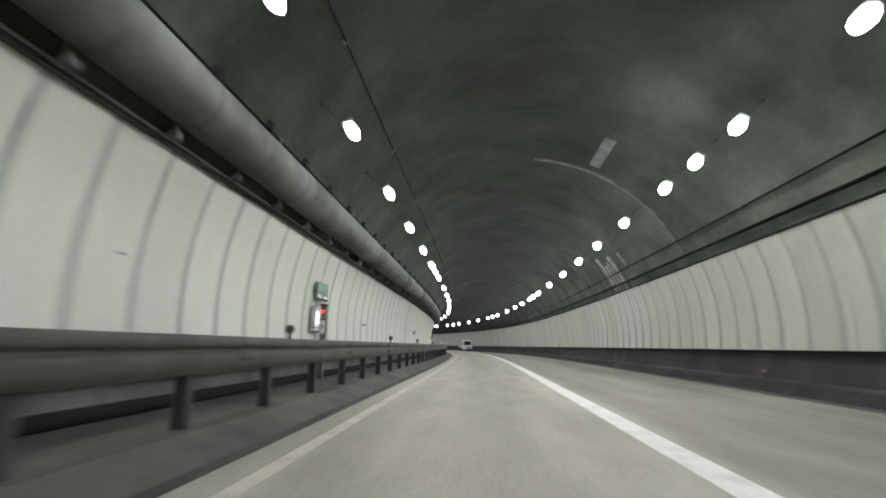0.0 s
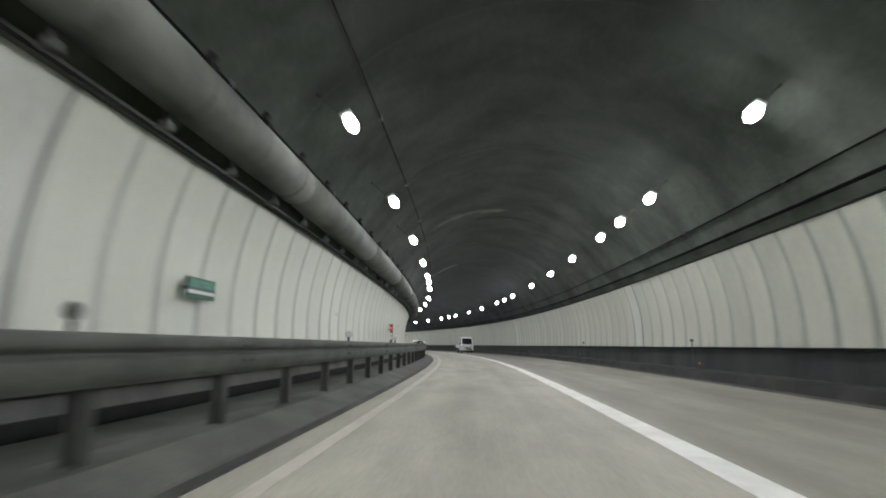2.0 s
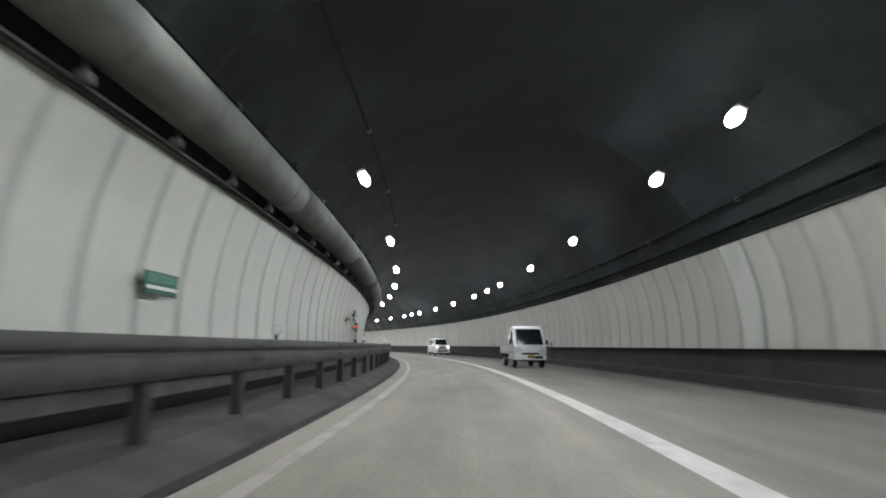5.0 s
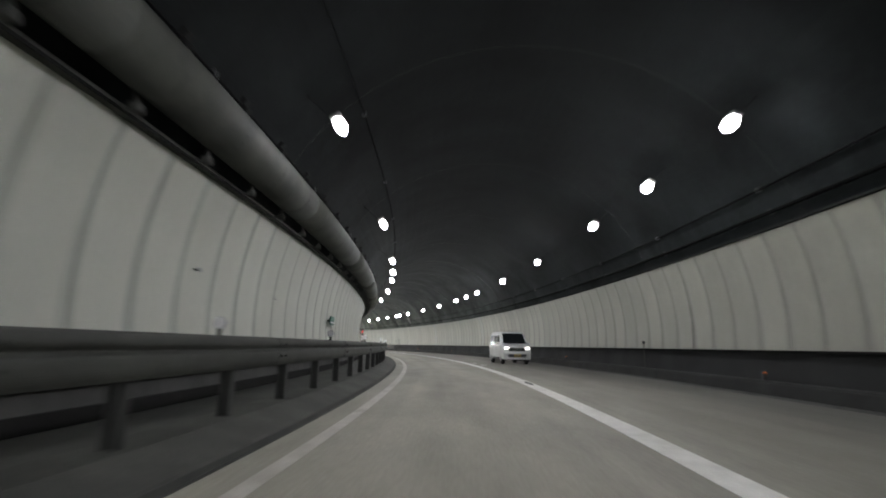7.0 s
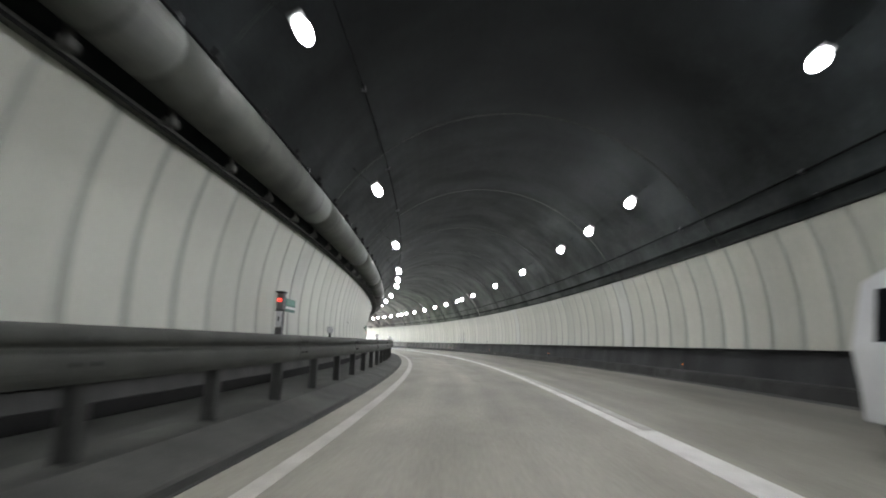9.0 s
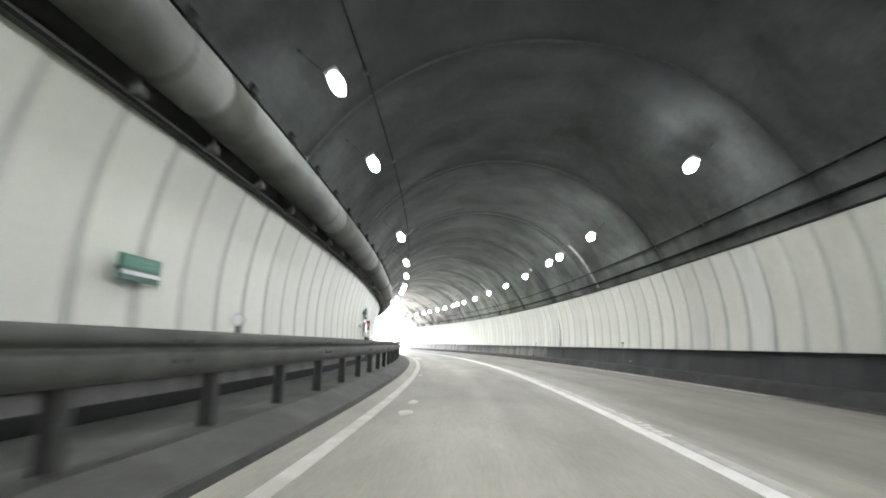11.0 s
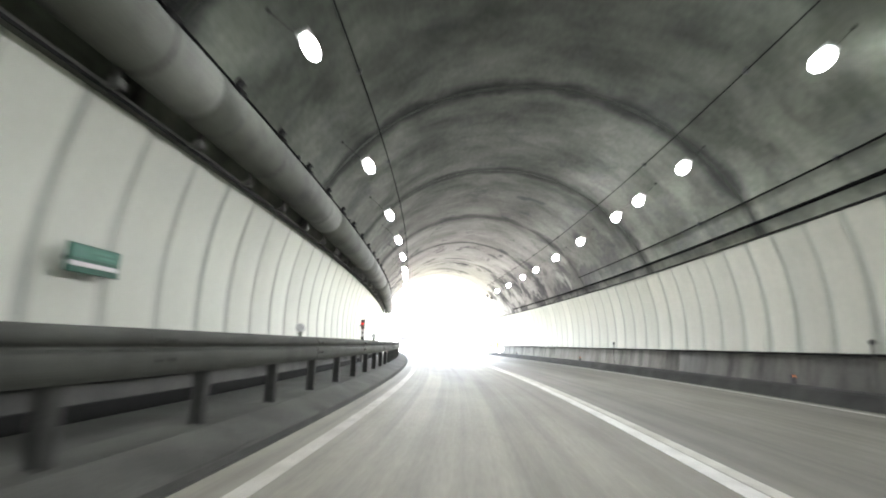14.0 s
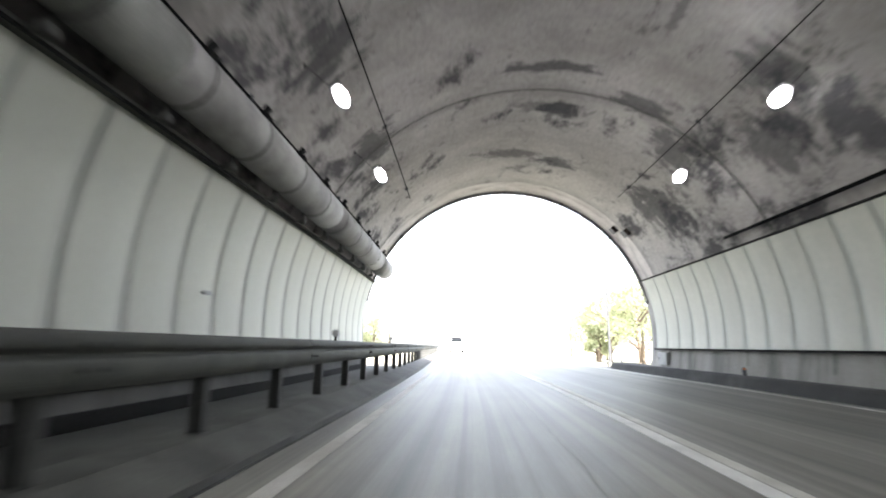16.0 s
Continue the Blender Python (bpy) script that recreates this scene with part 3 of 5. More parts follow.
M_CAR = material("white_car_paint", (0.74, 0.75, 0.76), 0.3, scale=1.5, grain=0.02, coat=0.5, stain=(0.5, 0.49, 0.46), stain_scale=1.2, stain_amount=0.2)
M_SILVER = material("silver_car_paint", (0.80, 0.81, 0.83), 0.3, 0.15, scale=1.5, grain=0.03, coat=0.5, stain=(0.34, 0.33, 0.32), stain_scale=1.2, stain_amount=0.3)
M_GLASS = material("dark_car_glass", (0.012, 0.014, 0.016), 0.12, scale=2)
M_GLASS.node_tree.nodes["Principled BSDF"].inputs["Specular IOR Level"].default_value = 0.06
M_TYRE = material("tyre_rubber", (0.025, 0.025, 0.025), 0.8, scale=8, grain=0.2)
M_RIM = material("alloy_rim", (0.32, 0.32, 0.33), 0.35, 0.8, scale=4, grain=0.08)
M_CHROME = material("bright_chrome_trim", (0.85, 0.85, 0.86), 0.15, 0.9, scale=4, grain=0.03)
M_HOOP = material("grey_hoop_steel", (0.16, 0.162, 0.15), 0.7, 0.1, second=(0.10, 0.10, 0.094), scale=3, grain=0.12, stain=(0.06, 0.056, 0.05), stain_scale=1.5, stain_amount=0.5)
M_RUST_DARK = material("dark_rusty_steel", (0.05, 0.038, 0.032), 0.8, 0.1, second=(0.03, 0.024, 0.022), scale=6, grain=0.2)
M_PLATE = material("yellow_plate", (0.48, 0.33, 0.06), 0.45, scale=4, grain=0.04)
M_HEAD = glowing("headlight_glow", (1.0, 0.97, 0.92), 0.4)
M_HEAD_OFF = material("clear_headlight", (0.62, 0.63, 0.65), 0.12, scale=3, coat=0.5)
M_TAIL = glowing("tail_lamp_glow", (1.0, 0.12, 0.06), 0.6)
M_BARK = material("tree_bark", (0.12, 0.09, 0.065), 0.9, second=(0.07, 0.055, 0.04), scale=4, grain=0.2, bump=0.5, stretch=(1, 1, 0.2))
M_LEAF = material("tree_leaf", (0.165, 0.18, 0.125), 0.6, second=(0.12, 0.14, 0.085), scale=1.2, grain=0.15)
leaf_tree = M_LEAF.node_tree
glow_through, leaf_mix = leaf_tree.nodes.new("ShaderNodeBsdfTranslucent"), leaf_tree.nodes.new("ShaderNodeMixShader")
glow_through.inputs[0].default_value, leaf_mix.inputs[0].default_value = (0.42, 0.44, 0.24, 1), 0.5
leaf_tree.links.new(leaf_tree.nodes["Principled BSDF"].outputs[0], leaf_mix.inputs[1])
leaf_tree.links.new(glow_through.outputs[0], leaf_mix.inputs[2])
leaf_tree.links.new(leaf_mix.outputs[0], leaf_tree.nodes["Material Output"].inputs[0])
M_GROUND = material("ground_soil", (0.34, 0.32, 0.26), 0.95, second=(0.22, 0.22, 0.15), scale=0.08, grain=0.2, grain_scale=3, bump=0.4, bump_scale=2)


# ---- builders ----
def mesh_from(bm, name):
    me = bpy.data.meshes.new(name)
    bm.to_mesh(me)
    bm.free()
    return me


def part(name, bm, mat, parent=None, label="", smooth=False):
    me = mesh_from(bm, name)
    me.materials.append(mat)
    if smooth:
        for p in me.polygons:
            p.use_smooth = True
    ob = new(name, me)
    ob.parent = parent
    if label:
        tagged(ob, label)
    return ob


def empty(name, m, label, category, group=""):
    ob = new(name)
    ob.matrix_basis = m
    return tagged(ob, label, category, group)


def box(bm, sx, sy, sz, m=Matrix(), bevel=0.0):
    made = bmesh.ops.create_cube(bm, size=1.0, matrix=m @ Matrix.Diagonal((sx, sy, sz, 1)))
    if bevel:
        edges = list({e for v in made["verts"] for e in v.link_edges})
        bmesh.ops.bevel(bm, geom=edges, offset=bevel, segments=2, affect="EDGES", profile=0.5)
    return bm


def box_at(bm, x0, x1, y0, y1, z0, z1, bevel=0.0):
    return box(bm, x1 - x0, y1 - y0, z1 - z0, Matrix.Translation(((x0 + x1) / 2, (y0 + y1) / 2, (z0 + z1) / 2)), bevel)


def rod(bm, a, b, r, seg=10, r2=None):
    a, b = Vector(a), Vector(b)
    m = Matrix.Translation((a + b) / 2) @ (b - a).to_track_quat("Z", "Y").to_matrix().to_4x4()
    bmesh.ops.create_cone(bm, cap_ends=True, segments=seg, radius1=r, radius2=r if r2 is None else r2, depth=(b - a).length, matrix=m)
    return bm


def sweep(bm, profile, s0, s1, ds=1.0, closed=True, base=None):
    """The profile of (n, z) points drawn along the road from s0 to s1; base: the inverse of a pose, for local coordinates."""
    count = max(1, round((s1 - s0) / ds))
    rings = []
    uv = bm.loops.layers.uv.verify()
    run = [profile[0][0]]
    for p, q in zip(profile, profile[1:]):
        run.append(run[-1] + math.hypot(q[0] - p[0], q[1] - p[1]))
    run.append(run[-1] + 0.3)
    for i in range(count + 1):
        s = s0 + (s1 - s0) * i / count
        ring = [at(s, n, z) for n, z in profile]
        if base is not None:
            ring = [base @ p for p in ring]
        rings.append([bm.verts.new(p) for p in ring])
    k = len(profile)
    for m, (a, b) in enumerate(zip(rings, rings[1:])):
        v0, v1 = s0 + (s1 - s0) * m / count, s0 + (s1 - s0) * (m + 1) / count
        for i in range(k if closed else k - 1):
            j = (i + 1) % k
            face = bm.faces.new((a[i], a[j], b[j], b[i]))
            for loop, place_uv in zip(face.loops, ((run[i], v0), (run[i + 1], v0), (run[i + 1], v1), (run[i], v1))):
                loop[uv].uv = place_uv
    if closed:
        bm.faces.new(rings[0][::-1])
        bm.faces.new(rings[-1])
    bmesh.ops.recalc_face_normals(bm, faces=bm.faces)
    return bm


def structure(name, bm, mat, label, smooth=False):
    return tagged(part(name, bm, mat, None, "", smooth), label, "", "", "structure")


# ---- setting ----
BACK, PORTAL, PANEL_END = -40.0, 209.3, 208.8      # closed end behind the start, the mouth, the last panel


def arc(r, a0, a1, count):
    """Points on the arch; degrees from straight right, upwards."""
    return [(MID_N + r * math.cos(radians(a0 + (a1 - a0) * i / count)), MID_Z + r * math.sin(radians(a0 + (a1 - a0) * i / count))) for i in range(count + 1)]


def ring(r0, r1, a0, a1, count):
    return arc(r0, a0, a1, count) + arc(r1, a1, a0, count)


def angle_of(z, r):
    return math.degrees(math.asin((z - MID_Z) / r))


structure("ground", box_at(bmesh.new(), -1500, 1500, -1500, 1500, -1.2, -0.32), M_GROUND, "pale dry ground round the tunnel and the road")
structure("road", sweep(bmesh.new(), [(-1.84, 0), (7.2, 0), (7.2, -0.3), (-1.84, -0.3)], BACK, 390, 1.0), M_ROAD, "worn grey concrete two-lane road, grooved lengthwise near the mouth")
structure("walkway", sweep(bmesh.new(), [(-4.6, 0.09), (-2.72, 0.09), (-2.72, -0.3), (-4.6, -0.3)], BACK, PORTAL + 2, 1.0), M_WALK, "dark damp concrete walkway behind the guardrail")
structure("kerb_left", sweep(bmesh.new(), [(-2.7, 0.19), (-2.3, 0.19), (-1.905, 0.07), (-1.89, 0.055), (-1.875, 0.004), (-1.875, -0.28), (-2.7, -0.28)], BACK, 260, 1.0), M_KERB, "dirty concrete kerb that carries the guardrail")
structure("kerb_face", sweep(bmesh.new(), [(-1.868, 0.006), (-1.883, 0.053), (-1.891, 0.053), (-1.876, 0.006)], BACK, 260, 1.0), M_GUTTER, "black coat on the low face of the kerb")
structure("gutter", sweep(bmesh.new(), [(-1.866, 0.006), (-1.835, 0.006), (-1.835, -0.02), (-1.866, -0.02)], BACK, 260, 1.0), M_GUTTER, "dark gutter line at the foot of the kerb")
structure("kerb_right", sweep(bmesh.new(), [(6.58, 0.004), (6.66, 0.23), (6.72, 0.27), (7.4, 0.28), (7.4, -0.28), (6.58, -0.28)], BACK, PORTAL + 3.5, 1.0), M_KERB_DARK, "dark dirty concrete kerb along the wall")
a_l, a_r = 180 - angle_of(TOP_LEFT, R_WALL), angle_of(TOP_RIGHT, R_WALL)

# lining in cast bays, with an open joint between them; thinning soot and painted-in daylight pale it towards the mouth
JOINTS = [BACK + 0.01] + [151.7 - 6.65 * k for k in range(28, 0, -1)] + [151.7, 157.6, 163.8, 170.1, 176.2, 181.9, 188.3, 194.5, 201.2, 208.0]
bm = bmesh.new()
uv = bm.loops.layers.uv.new("UVMap")
bay_uv = bm.loops.layers.uv.new("bay")
for s0, s1 in zip(JOINTS, JOINTS[1:]):
    gap = 0.003 if s1 < 125 else 0.03
    before = len(bm.faces)
    sweep(bm, ring(R_ARCH, R_ARCH + 0.42, a_r, a_l, 40), s0 + gap, s1 - gap, 0.8)
    bm.faces.ensure_lookup_table()
    uv, bay_uv = bm.loops.layers.uv["UVMap"], bm.loops.layers.uv["bay"]
    for f in bm.faces[before:]:
        for loop in f.loops:
            v = loop[uv].uv.y
            loop[bay_uv].uv = (v - s0, s1 - v)
before = len(bm.faces)
sweep(bm, ring(R_ARCH + 0.05, R_ARCH + 0.5, a_r, a_l, 40), BACK, 207.9, 2.0)
bm.faces.ensure_lookup_table()
for f in bm.faces[before:]:
    f.material_index = 1
ceiling = structure("ceiling", bm, M_LINING, "sooty concrete arch lining cast in bays with open joints, daylight painted in near the mouth")
ceiling.data.materials.append(M_JOINT)
for nm, a_top, a_low, lab in (("wall_left", a_l, 180 - angle_of(-0.3, R_WALL), "stained concrete wall under the arch beside the walkway"),
                              ("wall_right", a_r, angle_of(-0.3, R_WALL), "stained concrete wall under the arch beside the kerb")):
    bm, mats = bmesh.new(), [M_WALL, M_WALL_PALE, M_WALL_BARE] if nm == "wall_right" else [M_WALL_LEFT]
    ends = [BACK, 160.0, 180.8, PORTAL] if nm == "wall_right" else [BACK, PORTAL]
    for k, (s0, s1) in enumerate(zip(ends, ends[1:])):
        before = len(bm.faces)
        sweep(bm, ring(R_WALL, R_WALL + 0.5, a_top, a_low, 12), s0, s1, 1.5)
        bm.faces.ensure_lookup_table()
        for f in bm.faces[before:]:
            f.material_index = k
    wall = structure(nm, bm, mats[0], lab, True)
    for mat in mats[1:]:
        wall.data.materials.append(mat)
structure("wall_back", box(bmesh.new(), 13, 0.4, 8.6, place(BACK - 0.2, MID_N, 3.6)), M_WALL, "dark end of the tunnel stretch")
structure("end_ring", sweep(bmesh.new(), ring(R_ARCH + 0.01, R_ARCH + 0.5, a_r, a_l, 40), 208.003, PORTAL, 0.7), M_END_RING, "pale streaked concrete ring at the tunnel mouth")
structure("wall_portal", sweep(bmesh.new(), ring(R_ARCH + 0.52, R_ARCH + 3.2, -14, 194, 40), PORTAL - 0.8, PORTAL + 0.1, 0.9), M_LINING_PALE, "pale concrete headwall round the tunnel mouth")

# ---- road lines ----
def line(name, n0, n1, z, label, mat, s0=BACK + 1, s1=380):
    structure(name, sweep(bmesh.new(), [(n0, z), (n1, z), (n1, -0.01), (n0, -0.01)], s0, s1, 1.0), mat, label)


M_PAINT_OLD = material("faded_line_paint", (0.55, 0.54, 0.51), 0.65, second=(0.42, 0.41, 0.385), scale=5, grain=0.15, stain=(0.33, 0.32, 0.30), stain_scale=1.4, stain_amount=0.7, bump=0.2)
M_PAINT_TAN = material("tan_line_paint", (0.60, 0.57, 0.50), 0.65, second=(0.48, 0.455, 0.40), scale=3, grain=0.15, stain=(0.36, 0.34, 0.30), stain_scale=1.2, stain_amount=0.7, bump=0.2)
M_PAINT_EDGE = material("dusty_white_line_paint", (0.64, 0.62, 0.57), 0.65, second=(0.52, 0.505, 0.46), scale=3, grain=0.15, stain=(0.36, 0.34, 0.29), stain_scale=1.0, stain_amount=0.6, bump=0.2)
line("edge_line_left", -1.51, -1.36, 0.004, "worn tan edge line on the road", M_PAINT_TAN, BACK + 1, 64)
line("edge_line_left", -1.51, -1.36, 0.004, "worn white edge line on the road", M_PAINT_EDGE, 64.01, 380)
line("centre_line", 1.78, 2.085, 0.004, "broad worn white centre line on the road", M_PAINT, BACK + 1, 112)
line("centre_line", 1.77, 1.935, 0.004, "worn white centre line on the road", M_PAINT, 112.01, 380)
line("centre_line_ridge", 1.955, 2.085, 0.004, "faded pale strip beside the centre line", M_PAINT_OLD, 112.01, 135)
line("centre_line_ridge", 1.955, 2.085, 0.004, "pale worn strip beside the centre line", M_PAINT_EDGE, 166, 380)
bm = bmesh.new()
rng = random.Random(9)
s = 135.1
while s < 166:
    wide = rng.uniform(0.11, 0.17)
    box(bm, wide, rng.uniform(0.07, 0.11), 0.016, place(s, 1.955 + wide / 2, -0.002), 0.002)
    s += 0.22
structure("centre_line_ribs", bm, M_PAINT, "white raised paint ribs beside the centre line")
line("edge_line_right", 6.24, 6.35, 0.004, "worn pale edge line on the road", M_PAINT_EDGE, 140, 380)
M_GRIME = material("road_edge_grime", (0.055, 0.056, 0.054), 0.9, second=(0.10, 0.10, 0.095), scale=1.4, grain=0.2, stain=(0.03, 0.03, 0.03), stain_scale=0.8, stain_amount=0.6)
line("road_grime", 6.24, 6.6, 0.003, "black grime along the foot of the kerb", M_GRIME, BACK + 1, 139.5)
M_PATCH = material("pale_mortar_patch", (0.60, 0.58, 0.52), 0.8, second=(0.52, 0.50, 0.45), scale=4, grain=0.1, stain=(0.40, 0.385, 0.35), stain_scale=1.5, stain_amount=0.4)
rng = random.Random(4)
for s, n, long, wide in [(52.3, -0.95, 0.35, 0.16), (54.6, -0.95, 0.5, 0.16), (136.3, -1.0, 0.5, 0.22), (137.5, -1.0, 0.6, 0.16), (144.2, -1.25, 0.5, 0.16), (161.2, -1.14, 4.3, 0.34),
                         (158.2, -1.0, 0.8, 0.12), (109.0, 2.42, 0.9, 0.26), (106.7, 2.46, 0.9, 0.28), (166.2, 3.0, 0.5, 0.7), (167.3, 3.9, 0.4, 0.8)]:
    bm = bmesh.new()
    rim = [(math.cos(i * math.tau / 14) * wide / 2 * rng.uniform(0.75, 1.2), math.sin(i * math.tau / 14) * long / 2 * rng.uniform(0.8, 1.15)) for i in range(14)]
    top = [bm.verts.new((px, py, 0.005)) for px, py in rim]
    low = [bm.verts.new((px, py, -0.01)) for px, py in rim]
    bm.faces.new(top)
    for i in range(14):
        bm.faces.new((top[i - 1], low[i - 1], low[i], top[i]))
    patch = structure("paint_patch", bm, M_PATCH, "pale worn paint patch on the road")
    patch.matrix_basis = place(s, n, 0)

scuff = bmesh.new()
rim = [(math.cos(i * math.tau / 16) * 0.075 * rng.uniform(0.6, 1.2), math.sin(i * math.tau / 16) * 0.62 * rng.uniform(0.8, 1.1)) for i in range(16)]
scuff.faces.new([scuff.verts.new((px, py, 0.0)) for px, py in rim])
structure("paint_scuff", scuff, M_GRIME, "dark worn hole in the paint of the centre line").matrix_basis = place(95.4, 1.965, 0.008)

# ---- duct ----
DUCT_N, DUCT_Z, DUCT_R = -3.32, 3.84, 0.365
duct = empty("ventilation_duct", place(80, DUCT_N, DUCT_Z), "long round grey sheet-metal duct on brackets under the arch", "duct")
inv = duct.matrix_basis.inverted()
s = BACK + 0.5
while s < PORTAL - 1.5:
    e = min(s + 6.0, PORTAL - 0.5)
    circle = [(DUCT_N + DUCT_R * math.cos(i * math.tau / 24), DUCT_Z + DUCT_R * math.sin(i * math.tau / 24)) for i in range(24)]
    part("duct_section", sweep(bmesh.new(), circle, s + 0.01, e - 0.01, 1.5, True, inv), M_DUCT if s < 180 else M_DUCT_MID if s < 192 else M_DUCT_PALE, duct, "pale sheet with daylight in its colour" if s >= 192 else "", True)
    s = e

# straps and feet that hold the duct
strap = bmesh.new()
ringv = []
for y in (-0.03, 0.03):
    ringv.append([strap.verts.new(((DUCT_R + 0.012) * math.cos(i * math.tau / 20), y, (DUCT_R + 0.012) * math.sin(i * math.tau / 20))) for i in range(20)])
for i in range(20):
    strap.faces.new((ringv[0][i - 1], ringv[0][i], ringv[1][i], ringv[1][i - 1]))
out_a = math.atan2(DUCT_Z - MID_Z, DUCT_N - MID_N)
strap_mesh = mesh_from(strap, "strap")
strap_mesh.materials.append(M_GALV)
foot = bmesh.new()
box(foot, 0.19, 0.16, 0.06, Matrix.Rotation(radians(38), 4, "Y") @ Matrix.Translation((0.02, 0, DUCT_R + 0.026)), 0.008)
box(foot, 0.06, 0.14, 0.16, Matrix.Rotation(radians(38), 4, "Y") @ Matrix.Translation((-0.02, 0, DUCT_R + 0.07)), 0.008)
foot_mesh = mesh_from(foot, "upper_foot")
foot_mesh.materials.append(M_BLACK)
bm = bmesh.new()
box_at(bm, -0.235, -0.105, -0.065, 0.065, -DUCT_R - 0.175, -DUCT_R - 0.065, 0.03)
box_at(bm, -0.34, -0.21, -0.025, 0.025, -DUCT_R - 0.14, -DUCT_R - 0.10, 0.006)
box_at(bm, -0.195, -0.145, -0.03, 0.03, -DUCT_R - 0.08, -DUCT_R + 0.05)
M_PAD = material("pale_bracket_steel", (0.14, 0.143, 0.132), 0.75, 0.1, second=(0.095, 0.098, 0.09), scale=5, grain=0.12, stain=(0.07, 0.07, 0.065), stain_scale=2, stain_amount=0.5)
add_soot(M_PAD, 0.6)
low_mesh = mesh_from(bm, "lower_bracket")
low_mesh.materials.append(M_PAD)
s = 9.56 - 1.495 * 32
while s < PORTAL - 2:
    for nm, me, lean in (("strap", strap_mesh, 0), ("upper_foot", foot_mesh, 0), ("lower_bracket", low_mesh, 0)):
        ob = new(nm, me)
        ob.parent = duct
        ob.matrix_basis = inv @ place(s, DUCT_N, DUCT_Z, 0, lean)
    s += 1.495

# ---- lamps ----
LEFT_LAMPS = [-34, -28, -22, -16, -10, -3, 0.9, 4.5, 7.9, 11.5, 15.1, 18.9, 22.5, 24.7, 26.9, 31.8, 36.5, 41.3, 46.3, 50.7, 53.2, 56.7, 63.7, 70.0, 76.8, 83.7, 90.6, 97.7,
              104.7, 108.2, 111.5, 117.9, 125.0, 132.0, 135.9, 139.2, 146.4, 152.1, 156.8, 161.6, 163.8, 166.1, 171.0, 175.3, 179.4, 182.9, 186.5, 190.2, 192.0, 193.6, 197.0, 200.5]
RIGHT_LAMPS = [-34, -28, -22, -16, -10, -3, 1.5, 5.7, 8.7, 10.5, 12.3, 15.9, 19.6, 23.3, 27.5, 32.4, 37.4, 40.0, 42.3, 46.8, 51.6, 57.2, 64.1, 67.6, 70.8, 77.7, 84.2, 91.0, 94.5,
               98.5, 105.6, 112.6, 119.5, 123.0, 126.4, 133.0, 139.8, 146.9, 151.0, 152.7, 157.4, 162.2, 167.1, 171.8, 175.9, 178.4, 180.1, 183.7, 187.2, 190.9, 193.8, 197.8, 201.5]


def make_lamp(side, s):
    n, z = (-2.16, 4.74) if side < 0 else (5.0, 5.05)
    lamp = empty("tunnel_lamp", place(s, n, z), "lit white tunnel lamp on an arm under the arch lining", "lamp", "tunnel lamps")
    tilt = Matrix.Rotation(radians(28 * side), 4, "Y")
    part("housing", box(bmesh.new(), 0.22, 0.26, 0.09, tilt @ Matrix.Translation((0, 0, 0.15)), 0.03), M_HOUSING, lamp)
    bm = bmesh.new()
    bmesh.ops.create_uvsphere(bm, u_segments=14, v_segments=10, radius=1.0, matrix=Matrix.Diagonal((0.112 if side < 0 else 0.135, 0.165, 0.18 if side < 0 else 0.165, 1)))
    bmesh.ops.bisect_plane(bm, geom=bm.verts[:] + bm.edges[:] + bm.faces[:], plane_co=(0, 0, 0.10), plane_no=(0, 0, 1), clear_outer=True)
    for f in bm.faces:
        c = f.calc_center_median()
        inward = -c.x * side
        f.material_index = 3 if inward > 0.03 and -0.12 < c.z < 0.0 else 1 if c.z > -0.055 else 2 if inward < -0.03 else 0
    bm.transform(tilt)
    lens = part("lens", bm, M_LENS, lamp, "glowing white lens", True)
    for mat in (M_LENS_RIM, M_LENS_OUT[side], M_LENS_IN[side]):
        lens.data.materials.append(mat)
    way = Vector((n - MID_N, 0, z - MID_Z))
    gap = R_ARCH + 0.03 - way.length
    way.normalize()
    part("arm", rod(bmesh.new(), way * 0.1, way * gap, 0.004, 6), M_CABLE, lamp)
    part("arm_plate", box(bmesh.new(), 0.05, 0.05, 0.02, Matrix.Translation(way * (gap - 0.035)) @ way.to_track_quat("Z", "Y").to_matrix().to_4x4()), M_CABLE, lamp)
    return lamp


proto = {}
for side, row in ((-1, LEFT_LAMPS), (1, RIGHT_LAMPS)):
    for s in row:
        n, z = (-2.16, 4.74) if side < 0 else (5.0, 5.05)
        if side in proto:
            copy_thing(proto[side], place(s, n, z))
        else:
            proto[side] = make_lamp(side, s)

# ---- guardrail ----
RAIL_N, RAIL_TOP = -2.38, 1.0
rail = empty("guardrail", place(80, RAIL_N, 0.07), "grey galvanised steel guardrail with a dirty ribbed beam", "guardrail")
inv = rail.matrix_basis.inverted()
wave = [(0.008, 0.0), (0.045, -0.012), (0.062, -0.055), (0.060, -0.10), (0.018, -0.126), (0.018, -0.142), (0.060, -0.166), (0.067, -0.22), (0.058, -0.29), (0.015, -0.345)]
for _ in range(2):
    wave = [wave[0]] + [((1 - k) * a[0] + k * b[0], (1 - k) * a[1] + k * b[1]) for a, b in zip(wave, wave[1:]) for k in (0.25, 0.75)] + [wave[-1]]
beam = [(RAIL_N + n, RAIL_TOP + z) for n, z in wave] + [(RAIL_N + n - 0.006, RAIL_TOP + z) for n, z in reversed(wave)]
lap = [(RAIL_N + n + 0.008, RAIL_TOP + z) for n, z in wave[1:-1]] + [(RAIL_N + n + 0.003, RAIL_TOP + z) for n, z in reversed(wave[1:-1])]
